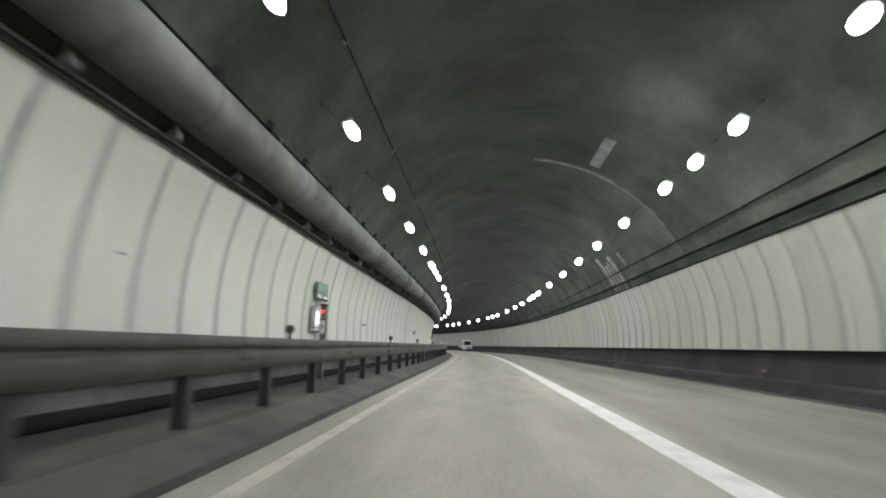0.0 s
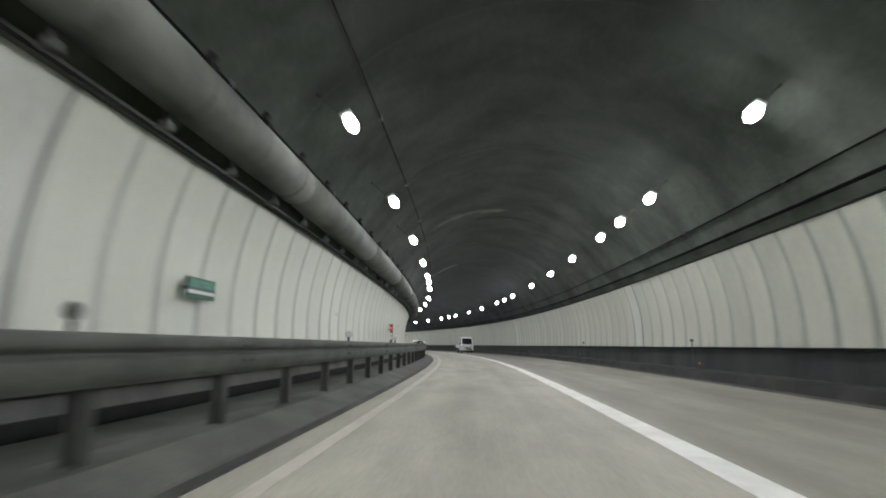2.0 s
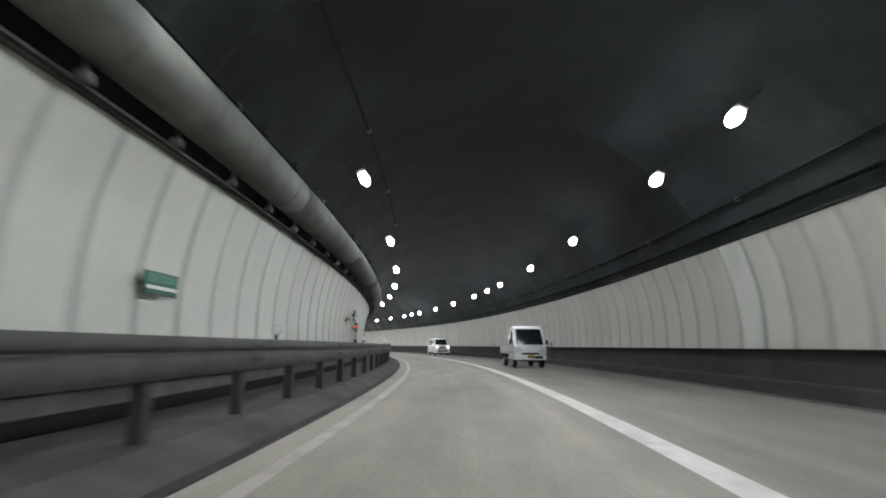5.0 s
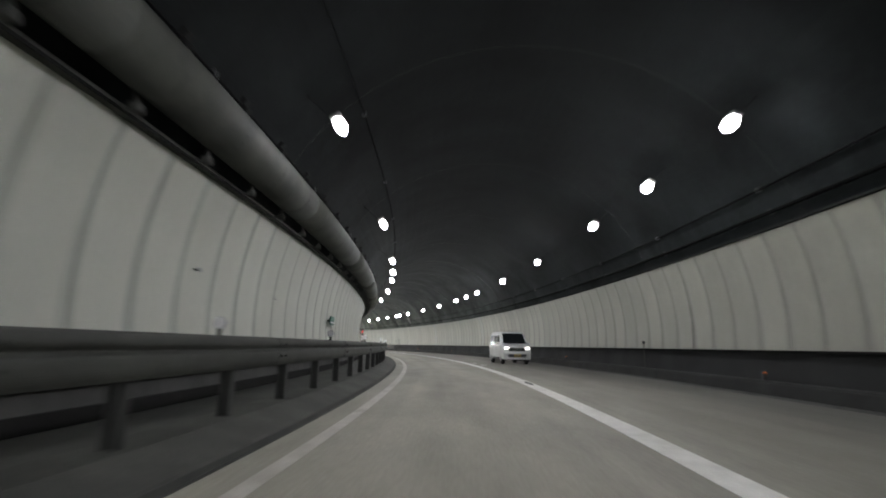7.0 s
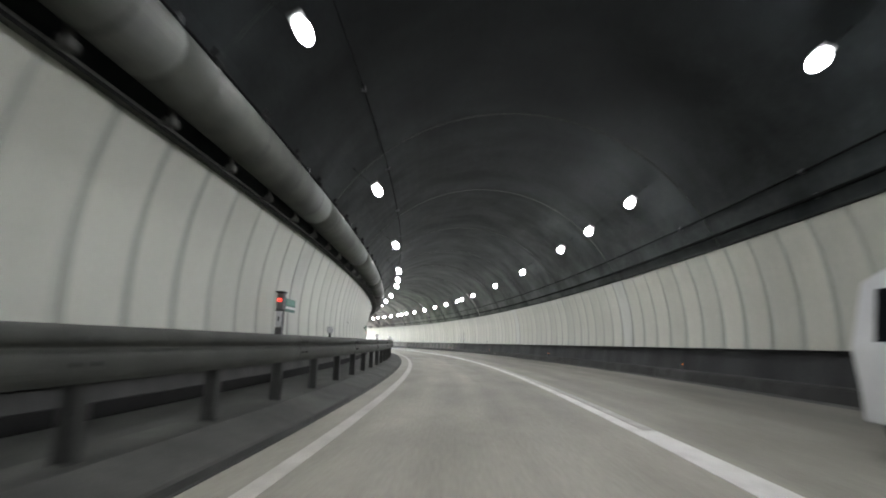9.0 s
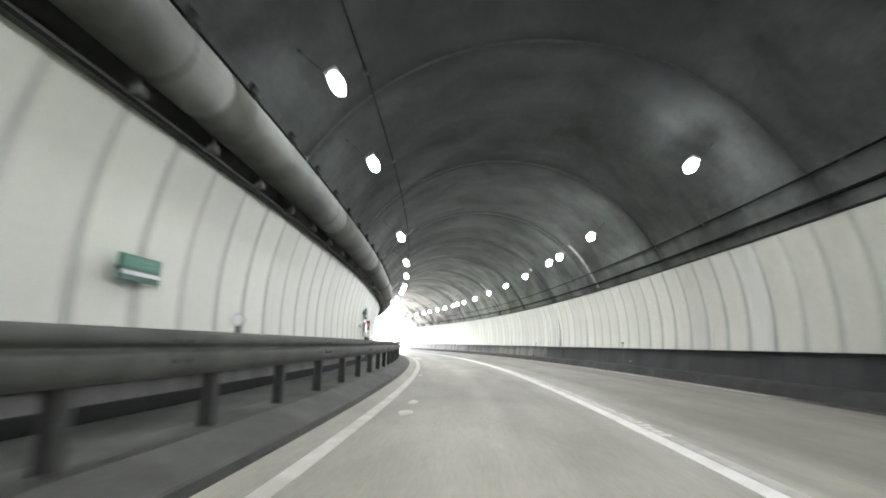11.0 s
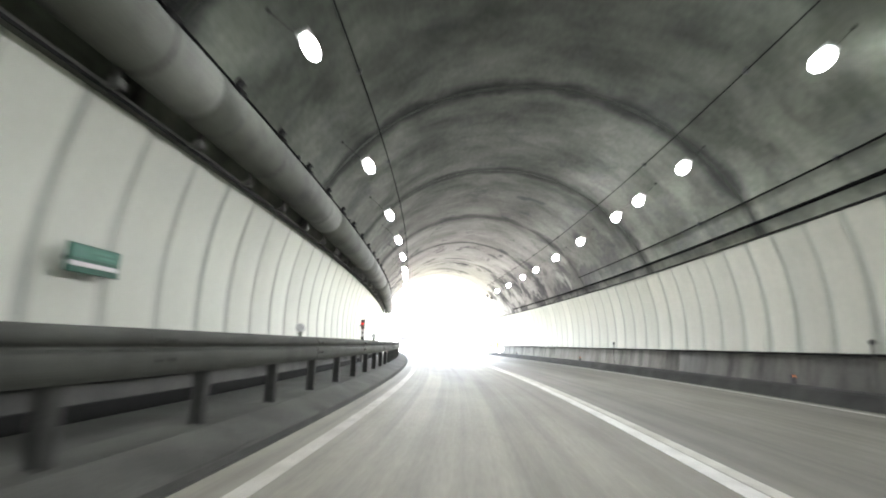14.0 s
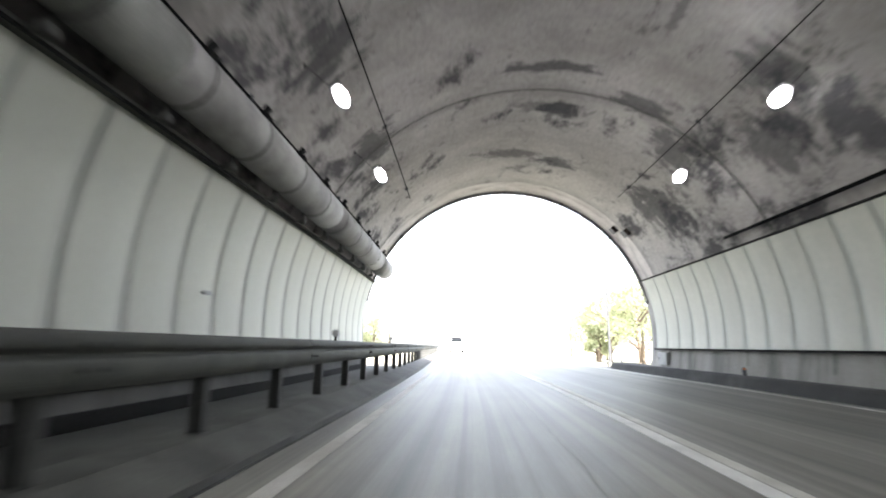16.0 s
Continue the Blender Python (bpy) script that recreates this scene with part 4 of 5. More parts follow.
bolt_mesh = mesh_from(rod(bmesh.new(), (-0.008, 0, 0), (0.014, 0, 0), 0.016, 6), "bolt")
bolt_mesh.materials.append(M_POST_STEEL)
s = BACK + 1
while s < 255:
    part("beam", sweep(bmesh.new(), beam, s, s + 3.99, 1.0, True, inv), M_GALV, rail)
    splice = part("splice", sweep(bmesh.new(), lap, s - 0.14, s + 0.14, 0.28, True, inv), M_GALV, rail)
    for ds in (-0.08, 0.08):
        for dn, dz in ((0.072, -0.08), (0.077, -0.225)):
            bolt = new("bolt", bolt_mesh)
            bolt.parent = splice
            bolt.matrix_basis = inv @ place(s + ds, RAIL_N + dn, RAIL_TOP + dz)
    s += 4.0
bm = bmesh.new()
box_at(bm, -0.055, 0.045, -0.006, 0.006, -0.02, 0.74)
for x0, x1 in ((-0.062, -0.052), (0.042, 0.052)):
    box_at(bm, x0, x1, -0.05, 0.05, -0.02, 0.74, 0.003)
box_at(bm, -0.066, 0.056, -0.055, 0.055, 0.742, 0.756, 0.004)
post_mesh = mesh_from(bm, "post")
post_mesh.materials.append(M_POST_STEEL)
s = 14.03 - 1.64 * 32
while s < 255:
    ob = new("post", post_mesh)
    ob.parent = rail
    ob.matrix_basis = inv @ place(s, RAIL_N - 0.075, 0.19)
    s += 1.64

# ---- wall panels ----
def panel_mesh(name, side, width, z0, z1, count=9):
    """One curved panel, its long edges bent back; local x across the road from the wall's line, y along it."""
    r = R_PANEL
    a0, a1 = angle_of(z0, r), angle_of(z1, r)
    cols = [(-width / 2 + 0.003, -0.014), (-width / 2 + 0.015, -0.004), (-width / 2 + 0.05, 0.0), (width / 2 - 0.05, 0.0), (width / 2 - 0.015, -0.004), (width / 2 - 0.003, -0.014)]
    bm = bmesh.new()
    grid = []
    for y, d in cols:
        col = []
        for i in range(count + 1):
            a = radians(a0 + (a1 - a0) * i / count)
            rr = r - d
            col.append(bm.verts.new((side * (rr * math.cos(a) - r), y, MID_Z + rr * math.sin(a))))
        grid.append(col)
    for c0, c1 in zip(grid, grid[1:]):
        for i in range(count):
            bm.faces.new((c0[i], c1[i], c1[i + 1], c0[i + 1]))
    bmesh.ops.recalc_face_normals(bm, faces=bm.faces)
    me = mesh_from(bm, name)
    for p in me.polygons:
        p.use_smooth = True
    me.materials.append(M_PANEL)
    return me


for side, z0, z1 in ((-1, 0.5, 3.33), (1, 0.93, 3.46)):
    n = MID_N + side * R_PANEL
    wall = bpy.data.objects["wall_left" if side < 0 else "wall_right"]
    me = panel_mesh("wall_panel", side, PANEL_W, z0, z1)
    leaky = panel_mesh("leaky_wall_panel", side, PANEL_W, z0, z1)
    leaky.materials[0] = M_PANEL_LEAK
    if side > 0:
        me.materials[0] = M_PANEL_GREY
    leaks = [141.0, 124.5, 71.0, 45.0, 20.2, 21.3, 22.4, 23.4, 24.6, 26.9, 30.1] if side > 0 else [156.5, 158.4, 118.0, 28.0]
    s = 169.55 - 0.957 * 190 if side < 0 else -12.0
    while s < PANEL_END - PANEL_W * 0.98:
        step = PANEL_W * 0.1 / (at(s, n) - at(s + 0.1, n)).length
        ob = new("wall_panel", leaky if any(abs(s + 0.47 - q) < 0.48 for q in leaks) else me)
        ob.parent = wall
        ob.matrix_basis = place(s + step / 2, n, 0)
        s += step
for nm, prof, mat, lab in (
        ("panel_trim_right", [(7.0, 0.88), (7.0, 0.93), (MID_N + R_WALL, 0.93), (MID_N + R_WALL, 0.88)], M_BLACK, "black channel under the wall panels"),
        ("panel_trim_left", [(-3.92, 0.08), (-3.95, 0.25), (-4.1, 0.25), (-4.1, 0.08)], M_BLACK, "black plinth at the foot of the wall"),
        ("panel_sill_left", [(-3.99, 0.46), (-3.99, 0.5), (-4.08, 0.5), (-4.08, 0.46)], M_GALV, "grey rail under the wall panels"),
        ("panel_seal_left", [(-3.628, 3.31), (-3.632, 3.352), (-3.638, 3.352), (-3.638, 3.31)], M_BLACK, "thin black seal along the top of the wall panels"),
        ("panel_cap_left", [(-3.64, 3.335), (-3.67, 3.42), (-4.0, 3.42), (-4.0, 3.335)], M_GALV, "grey rail over the wall panels"),
        ("panel_cap_right", [(6.66, 3.465), (6.66, 3.50), (6.85, 3.50), (6.85, 3.465)], M_BLACK, "thin black rail over the wall panels")):
    structure(nm, sweep(bmesh.new(), prof, BACK, PANEL_END, 1.5), mat, lab)

# ---- cables on the arch ----
def cable(name, n, z, r, s0, s1, label):
    ob = empty(name, place((s0 + s1) / 2, n, z), label, "cable")
    back = ob.matrix_basis.inverted()
    prof = [(n + r * math.cos(i * math.tau / 8), z + r * math.sin(i * math.tau / 8)) for i in range(8)]
    part("sheath", sweep(bmesh.new(), prof, s0, s1, 1.5, True, back), M_CABLE, ob, "", True)
    clip = bmesh.new()
    box(clip, 0.10, 0.05, 0.10, bevel=0.01)
    me = mesh_from(clip, "clip")
    me.materials.append(M_DARK)
    s = s0 + 1.0
    out = Vector((n - MID_N, 0, z - MID_Z)).normalized() * 0.03
    while s < s1:
        c = new("clip", me)
        c.parent = ob
        c.matrix_basis = back @ place(s, n + out.x, z + out.z)
        s += 4.5


cable("power_cable", 6.41, 4.28, 0.022, BACK + 1, 188.2, "black power cable clipped along the arch")
cable("cable_conduit", 6.62, 3.80, 0.042, BACK + 1, 202.8, "thick black cable conduit clipped along the arch")
cable("lamp_cable", -2.08, 5.90, 0.014, BACK + 1, 206.0, "thin black lamp cable along the arch")
cable("lamp_cable", 5.02, 5.95, 0.011, 168, 206.0, "thin black lamp cable along the arch")
cable("duct_cable", DUCT_N + 0.395 * math.sin(radians(38)), DUCT_Z + 0.395 * math.cos(radians(38)), 0.016, BACK + 1, 206.0, "thin black cable along the top of the duct")


# ---- pale drain channels and patches on the arch ----
def channel(s, a0, a1, wide, label, mat=None):
    r = R_ARCH - 0.02
    ob = empty("drain_channel", place(s, MID_N, MID_Z), label, "drain channel")
    bm = bmesh.new()
    rows = []
    steps = max(4, int(abs(a1 - a0) / 4))
    for i in range(steps + 1):
        a = radians(a0 + (a1 - a0) * i / steps)
        ring_points = [(-wide / 2, 0.04), (-wide / 2, -0.01), (-wide / 4, -0.035), (wide / 4, -0.035), (wide / 2, -0.01), (wide / 2, 0.04)]
        rows.append([bm.verts.new(((r + d) * math.cos(a), y, (r + d) * math.sin(a))) for y, d in ring_points])
    for p, q in zip(rows, rows[1:]):
        for i in range(5):
            bm.faces.new((p[i], p[i + 1], q[i + 1], q[i]))
    bm.faces.new(rows[0])
    bm.faces.new(rows[-1][::-1])
    bmesh.ops.recalc_face_normals(bm, faces=bm.faces)
    part("channel", bm, mat or M_CHANNEL, ob)
    for i in range(3):
        a = radians(a0 + (a1 - a0) * (0.15 + 0.35 * i))
        part("clamp", box(bmesh.new(), 0.03, wide + 0.08, 0.05, Matrix.Rotation(-a, 4, "Y") @ Matrix.Translation((r - 0.03, 0, 0))), M_GALV, ob)
    return ob


M_CHANNEL = material("pale_plastic_channel", (0.27, 0.27, 0.25), 0.75, second=(0.17, 0.17, 0.16), scale=3, grain=0.1, stain=(0.13, 0.13, 0.12), stain_scale=1.5, stain_amount=0.7)
M_CHANNEL_SOOT = material("sooty_plastic_channel", (0.10, 0.102, 0.096), 0.8, second=(0.055, 0.057, 0.054), scale=3, grain=0.1, stain=(0.03, 0.03, 0.03), stain_scale=1.5, stain_amount=0.7)
for s, a0, a1, wide, sooty in [(15.4, 22, 85, 0.12, 1), (23.45, 22, 40, 0.30, 0), (22.95, 20, 35, 0.24, 0), (22.45, 20, 36, 0.18, 0), (21.95, 20, 38, 0.32, 0), (21.55, 20, 39, 0.14, 1), (20.6, 31, 37, 0.16, 0),
                               (24.3, 20, 38, 0.12, 1), (27.6, 28, 48, 0.12, 1), (60.2, 106, 142, 0.10, 1), (151.0, 22, 46, 0.17, 0), (151.0, 126, 143, 0.12, 1), (169.5, 128, 143, 0.17, 0), (169.5, 26, 53, 0.18, 0),
                               (170.2, 24, 46, 0.16, 0)]:
    channel(s, a0, a1, wide, "dark sooty drain channel bent round the arch" if sooty else "pale plastic drain channel bent round the arch", M_CHANNEL_SOOT if sooty else M_CHANNEL)
plate = empty("ceiling_plate", place(13.9, MID_N, MID_Z), "sooty flat cover plate bolted to the arch", "cover plate")
a = math.degrees(math.atan2(6.68 - MID_Z, 3.85 - MID_N))
part("plate", box(bmesh.new(), 0.03, 2.0, 0.34, Matrix.Rotation(radians(-a), 4, "Y") @ Matrix.Translation((R_ARCH - 0.012, 0, 0)), 0.008), M_CHANNEL_SOOT, plate)
for y in (-0.85, 0.85):
    for z in (-0.12, 0.12):
        part("bolt", box(bmesh.new(), 0.02, 0.04, 0.04, Matrix.Rotation(radians(-a), 4, "Y") @ Matrix.Translation((R_ARCH - 0.035, y, z))), M_GALV, plate)


# ---- signs and emergency equipment on the left wall ----
def board(ob, wide, high, z, x=0.0, stripe=True):
    """A green evacuation board facing +x with its illegible print as plain bars."""
    part("board", box(bmesh.new(), 0.03, wide, high, Matrix.Translation((x, 0, z)), 0.006), M_SIGN, ob)
    face = part("upper_field", box(bmesh.new(), 0.004, wide * 0.95, high * 0.44, Matrix.Translation((x + 0.017, 0, z + high * 0.22))), M_SIGN_LIGHT, ob, "lighter green upper field")
    for y0, w, z0, hh in ((-0.26, 0.26, 0.22, 0.30), (0.14, 0.40, 0.30, 0.10), (0.2, 0.34, 0.14, 0.09)):
        part("print_block", box(bmesh.new(), 0.004, wide * w, high * hh, Matrix.Translation((x + 0.020, wide * y0, z + high * z0))), M_SIGN_PALE, face)
    if stripe:
        part("print_bar", box(bmesh.new(), 0.006, wide * 0.92, high * 0.16, Matrix.Translation((x + 0.018, 0, z - high * 0.20))), M_WHITE, ob, "white bar of print")
    else:
        part("lower_edge", box(bmesh.new(), 0.05, wide * 1.02, 0.03, Matrix.Translation((x, 0, z - high / 2 - 0.016))), M_BLACK, ob)
        for y0, w, z0, hh in ((-0.28, 0.34, -0.34, 0.16), (0.26, 0.30, -0.36, 0.12)):
            part("print_block", box(bmesh.new(), 0.006, wide * w, high * hh, Matrix.Translation((x + 0.018, wide * y0, z + high * z0)), 0.002), M_WHITE, ob, "white bar of print")
    for y in (-wide * 0.35, wide * 0.35):
        part("bracket", box(bmesh.new(), 0.10, 0.04, 0.05, Matrix.Translation((x - 0.06, y, z))), M_GALV, ob)


WALL_N = -3.93
for s in (30.75, 49.15, 65.6, 82.0, 99.44, 117.2, 134.7, 170.15, 187.96):
    sign = empty("exit_sign", place(s, WALL_N, 0), "green evacuation sign with a white stripe on the wall panels", "sign", "evacuation signs")
    board(sign, 0.70, 0.29, 1.70)
for s in (11.96, 81.44, 151.88):
    sign = empty("telephone_sign", place(s, WALL_N + 0.03, 0), "large green emergency sign tilted on the wall panels", "sign", "emergency signs")
    board(sign, 0.84, 0.41, 2.26, 0.0, False)


M_POST = material("weathered_grey_steel", (0.15, 0.145, 0.14), 0.5, 0.3, second=(0.09, 0.088, 0.085), scale=4, grain=0.12, stain=(0.05, 0.045, 0.04), stain_scale=2, stain_amount=0.5)


def make_call_post(s):
    """A slim equipment post: foot, white door, dark head with a hood and a red lamp that faces the traffic."""
    post = empty("emergency_post", place(s, WALL_N + 0.1, 0.05), "slim grey emergency post with a lit red lamp", "emergency post", "emergency posts")
    part("foot", box_at(bmesh.new(), -0.06, 0.06, -0.06, 0.07, 0, 1.14, 0.01), M_POST, post)
    part("door", box_at(bmesh.new(), -0.055, 0.06, -0.075, 0.06, 1.15, 1.47, 0.008), M_WHITE, post, "white door")
    part("back", box_at(bmesh.new(), 0.045, 0.075, -0.05, 0.085, 1.0, 1.85, 0.006), M_DARK, post)
    part("head", box_at(bmesh.new(), -0.065, 0.065, -0.065, 0.07, 1.50, 1.84, 0.01), M_POST, post, "grey head")
    part("hood", box_at(bmesh.new(), -0.08, 0.09, -0.14, 0.09, 1.845, 1.88, 0.008), M_BLACK, post)
    part("ledge", box_at(bmesh.new(), -0.07, 0.08, -0.10, 0.075, 1.475, 1.497, 0.004), M_BLACK, post)
    lamp = bmesh.new()
    bmesh.ops.create_uvsphere(lamp, u_segments=12, v_segments=8, radius=0.05, matrix=Matrix.Translation((-0.005, -0.068, 1.70)) @ Matrix.Diagonal((1.15, 0.6, 0.75, 1)))
    part("red_lamp", lamp, M_RED_LIGHT, post, "glowing red lamp", True)
    part("latch", box_at(bmesh.new(), -0.01, 0.02, -0.085, -0.076, 1.26, 1.36), M_DARK, post)
    return post


first = make_call_post(11.97)
for s in (48.35, 81.28, 116.25, 152.13, 187.1):
    copy_thing(first, place(s, WALL_N + 0.1, 0.05))


M_CABINET = material("pale_grey_cabinet_paint", (0.54, 0.55, 0.56), 0.45, second=(0.46, 0.47, 0.48), scale=2.5, grain=0.05, stain=(0.24, 0.24, 0.23), stain_scale=1.5, stain_amount=0.4)


def make_cabinet(s):
    cab = empty("telephone_cabinet", place(s, WALL_N, 0), "grey emergency cabinet with a lit white panel on the wall", "cabinet", "telephone cabinets")
    part("body", box_at(bmesh.new(), -0.07, 0.05, -0.32, 0.40, 1.24, 1.84, 0.006), M_CABINET, cab)
    part("lit_panel", box_at(bmesh.new(), 0.05, 0.07, -0.285, -0.125, 1.42, 1.71, 0.008), M_WHITE_LIGHT, cab, "glowing white panel")
    part("door", box_at(bmesh.new(), 0.05, 0.062, -0.10, 0.36, 1.36, 1.78, 0.005), M_CABINET, cab)
    part("top_edge", box_at(bmesh.new(), -0.07, 0.07, -0.33, 0.41, 1.842, 1.856), M_GREY, cab)
    part("lower_edge", box_at(bmesh.new(), -0.07, 0.065, -0.33, 0.41, 1.32, 1.332), M_BLACK, cab)
    part("bottom_edge", box_at(bmesh.new(), -0.07, 0.07, -0.33, 0.41, 1.222, 1.238), M_BLACK, cab)
    part("handle", box_at(bmesh.new(), 0.062, 0.085, 0.28, 0.31, 1.45, 1.60, 0.004), M_DARK, cab)
    return cab


cab = make_cabinet(11.84)
copy_thing(cab, place(151.98, WALL_N, 0))

# small fittings on the panels
for s, z, y, h, mat, lab in [(78.95, 1.92, 0.16, 0.30, "rust", "small rusty brown notice plate on the wall panels"), (79.8, 2.0, 0.12, 0.18, "grey", "small grey plate on the wall panels"),
                             (16.9, 1.62, 0.10, 0.10, "grey", "small grey plate on the wall panels"), (150.3, 1.62, 0.14, 0.16, "grey", "small grey plate on the wall panels"), (53.2, 2.0, 0.16, 0.05, "grey", "small grey plate on the wall panels"), (89.8, 2.0, 0.12, 0.05, "grey", "small grey plate on the wall panels"),
                             (197.0, 1.65, 0.2, 0.06, "grey", "small grey plate on the wall panels")]:
    tag = empty("wall_plate", place(s, WALL_N - 0.02, z), lab, "plate")
    part("plate", box(bmesh.new(), 0.02, y, h, bevel=0.004), material("rusty_plate", (0.25, 0.16, 0.06), 0.7, second=(0.16, 0.10, 0.05), scale=6, grain=0.15) if mat == "rust" else M_GREY, tag)
    part("standoff", box(bmesh.new(), 0.08, 0.03, 0.03, Matrix.Translation((-0.05, 0, 0))), M_GALV, tag)


# ---- round delineators on the guardrail ----
def make_delineator(s, face, look_of):
    d = empty("delineator", place(s, RAIL_N - 0.01, RAIL_TOP - 0.02), look_of + " round reflector on a short stem on the guardrail", "delineator", "delineators")
    part("stem", box_at(bmesh.new(), -0.02, 0.02, -0.006, 0.006, 0, 0.09), M_GALV, d)
    part("clamp", box_at(bmesh.new(), -0.035, 0.035, -0.03, 0.03, -0.03, 0.02, 0.004), M_GALV, d)
    bm = bmesh.new()
    bmesh.ops.create_cone(bm, cap_ends=True, segments=20, radius1=0.06, radius2=0.06, depth=0.03, matrix=Matrix.Translation((0, 0, 0.14)) @ Matrix.Rotation(radians(90), 4, "X"))
    disc = part("case", bm, M_GREY, d)
    bm = bmesh.new()
    bmesh.ops.create_cone(bm, cap_ends=True, segments=20, radius1=0.055, radius2=0.05, depth=0.012, matrix=Matrix.Translation((0, -0.02, 0.14)) @ Matrix.Rotation(radians(90), 4, "X"))
    part("reflector", bm, face, disc, look_of + " reflector face")
    return d


first = make_delineator(6.3, M_KERB, "sooty grey")
for s in (13.65, 19.6, 26.9):
    copy_thing(first, place(s, RAIL_N - 0.01, RAIL_TOP - 0.02))
first = make_delineator(33.2, M_WHITE, "white")
for s in (38.9, 46.1, 53.0, 59.2, 65.7, 72.3, 78.9, 82.9, 87.4, 91.8, 96.2, 101.7, 108.2, 114.7, 121.3, 127.9, 134.0, 140.6, 146.8, 153.0, 159.4, 165.8, 172.2, 178.9, 184.8, 192.3, 198.3, 204.5):
    copy_thing(first, place(s, RAIL_N - 0.01, RAIL_TOP - 0.02))


# ---- markers along the right wall ----
def make_stud(s):
    d = empty("wall_marker", place(s, 6.98, 0), "small dark round marker on a stem at the wall", "marker", "wall markers")
    part("stem", box_at(bmesh.new(), -0.012, 0.012, -0.012, 0.012, 0.28, 1.10), M_GALV, d)
    bm = bmesh.new()
    bmesh.ops.create_cone(bm, cap_ends=True, segments=14, radius1=0.05, radius2=0.05, depth=0.03, matrix=Matrix.Translation((0, -0.01, 1.13)) @ Matrix.Rotation(radians(90), 4, "X"))
    part("disc", bm, M_DARK, d)
    return d


first = make_stud(149.2)
for s in (161.8, 174.0, 185.8, 198.8, 87.0, 99.5, 40.0, 52.6):
    copy_thing(first, place(s, 6.98, 0))


def make_cat_eye(s):
    d = empty("kerb_reflector", place(s, 6.86, 0.28), "small orange reflector on a bracket on the kerb", "reflector", "kerb reflectors")
    part("foot", box_at(bmesh.new(), -0.04, 0.04, -0.03, 0.03, 0, 0.13, 0.005), M_DARK, d)
    part("reflector", box_at(bmesh.new(), -0.022, 0.022, -0.045, -0.03, 0.145, 0.18, 0.005), M_ORANGE, d, "orange face with an added glow")
    part("case", box_at(bmesh.new(), -0.04, 0.04, -0.03, 0.03, 0.12, 0.20, 0.005), M_DARK, d)
    return d


first = make_cat_eye(39.4)
for s in (12.2, 25.8, 52.9, 66.5, 80.0, 93.6, 107.2, 120.8, 134.4, 148.3, 162.0, 175.8, 189.7, 203.0):
    copy_thing(first, place(s, 6.86, 0.28))


# ---- vehicles: front towards local -y ----
def shell(profile, half, top_from, top_to, narrow, bevel=0.04):
    """A body from its side profile of (y, z), drawn in towards the roof."""
    bm = bmesh.new()
    a = [bm.verts.new((-half, y, z)) for y, z in profile]
    b = [bm.verts.new((half, y, z)) for y, z in profile]
    bm.faces.new(a)
    bm.faces.new(b[::-1])
    for i in range(len(profile)):
        bm.faces.new((a[i - 1], b[i - 1], b[i], a[i]))
    bmesh.ops.bisect_plane(bm, geom=bm.verts[:] + bm.edges[:] + bm.faces[:], plane_co=(0, 0, top_from), plane_no=(0, 0, 1))
    for v in bm.verts:
        if v.co.z > top_from:
            v.co.x *= 1 - narrow * (v.co.z - top_from) / (top_to - top_from)
    bmesh.ops.recalc_face_normals(bm, faces=bm.faces)
    bmesh.ops.bevel(bm, geom=[e for e in bm.edges if e.calc_face_angle(0) > 0.35], offset=bevel, segments=3, affect="EDGES", profile=0.6)
    return bm


def slab(points, push):
    """A thin plate through corner points, thickened by the vector push."""
    bm = bmesh.new()
    a = [bm.verts.new(p) for p in points]
    b = [bm.verts.new(Vector(p) - Vector(push)) for p in points]
    bm.faces.new(a)
    bm.faces.new(b[::-1])
    for i in range(len(points)):
        bm.faces.new((a[i - 1], b[i - 1], b[i], a[i]))
    bmesh.ops.recalc_face_normals(bm, faces=bm.faces)
    return bm


def add_wheel(car, x, y, r, wide):
    side = 1 if x > 0 else -1
    turn = Matrix.Translation((x, y, r)) @ Matrix.Rotation(radians(90), 4, "Y")
    arch = bmesh.new()
    bmesh.ops.create_cone(arch, cap_ends=True, segments=24, radius1=r + 0.06, radius2=r + 0.06, depth=wide * 0.5, matrix=turn @ Matrix.Translation((0, 0, -side * 0.005)))
    wheel = part("wheel", arch, M_BLACK, car, "dark wheel arch")
    bm = bmesh.new()
    bmesh.ops.create_cone(bm, cap_ends=True, segments=24, radius1=r, radius2=r, depth=wide, matrix=turn)
    bmesh.ops.bevel(bm, geom=[e for e in bm.edges if e.calc_face_angle(0) > 1.0], offset=0.03, segments=2, affect="EDGES")
    part("tyre", bm, M_TYRE, wheel, "", True)
    bm = bmesh.new()
    bmesh.ops.create_cone(bm, cap_ends=True, segments=20, radius1=r * 0.56, radius2=r * 0.5, depth=0.02, matrix=Matrix.Translation((side * wide / 2, 0, 0)) @ turn)
    for k in range(5):
        a = k * math.tau / 5
        box(bm, 0.025, 0.05, r * 0.5, Matrix.Translation((x + side * (wide / 2 + 0.008), y, r)) @ Matrix.Rotation(a, 4, "X") @ Matrix.Translation((0, 0, r * 0.3)))
    part("rim", bm, M_RIM, wheel)


def add_plate(car, y, z, mat=None):
    p = part("number_plate", box(bmesh.new(), 0.33, 0.015, 0.165, Matrix.Translation((0, y, z)), 0.004), mat or M_PLATE, car, "plain number plate")
    for w, dz in ((0.16, 0.045), (0.26, -0.02)):
        part("print_bar", box(bmesh.new(), w, 0.004, 0.035 if dz > 0 else 0.06, Matrix.Translation((0, y - 0.009, z + dz))), M_DARK, p)


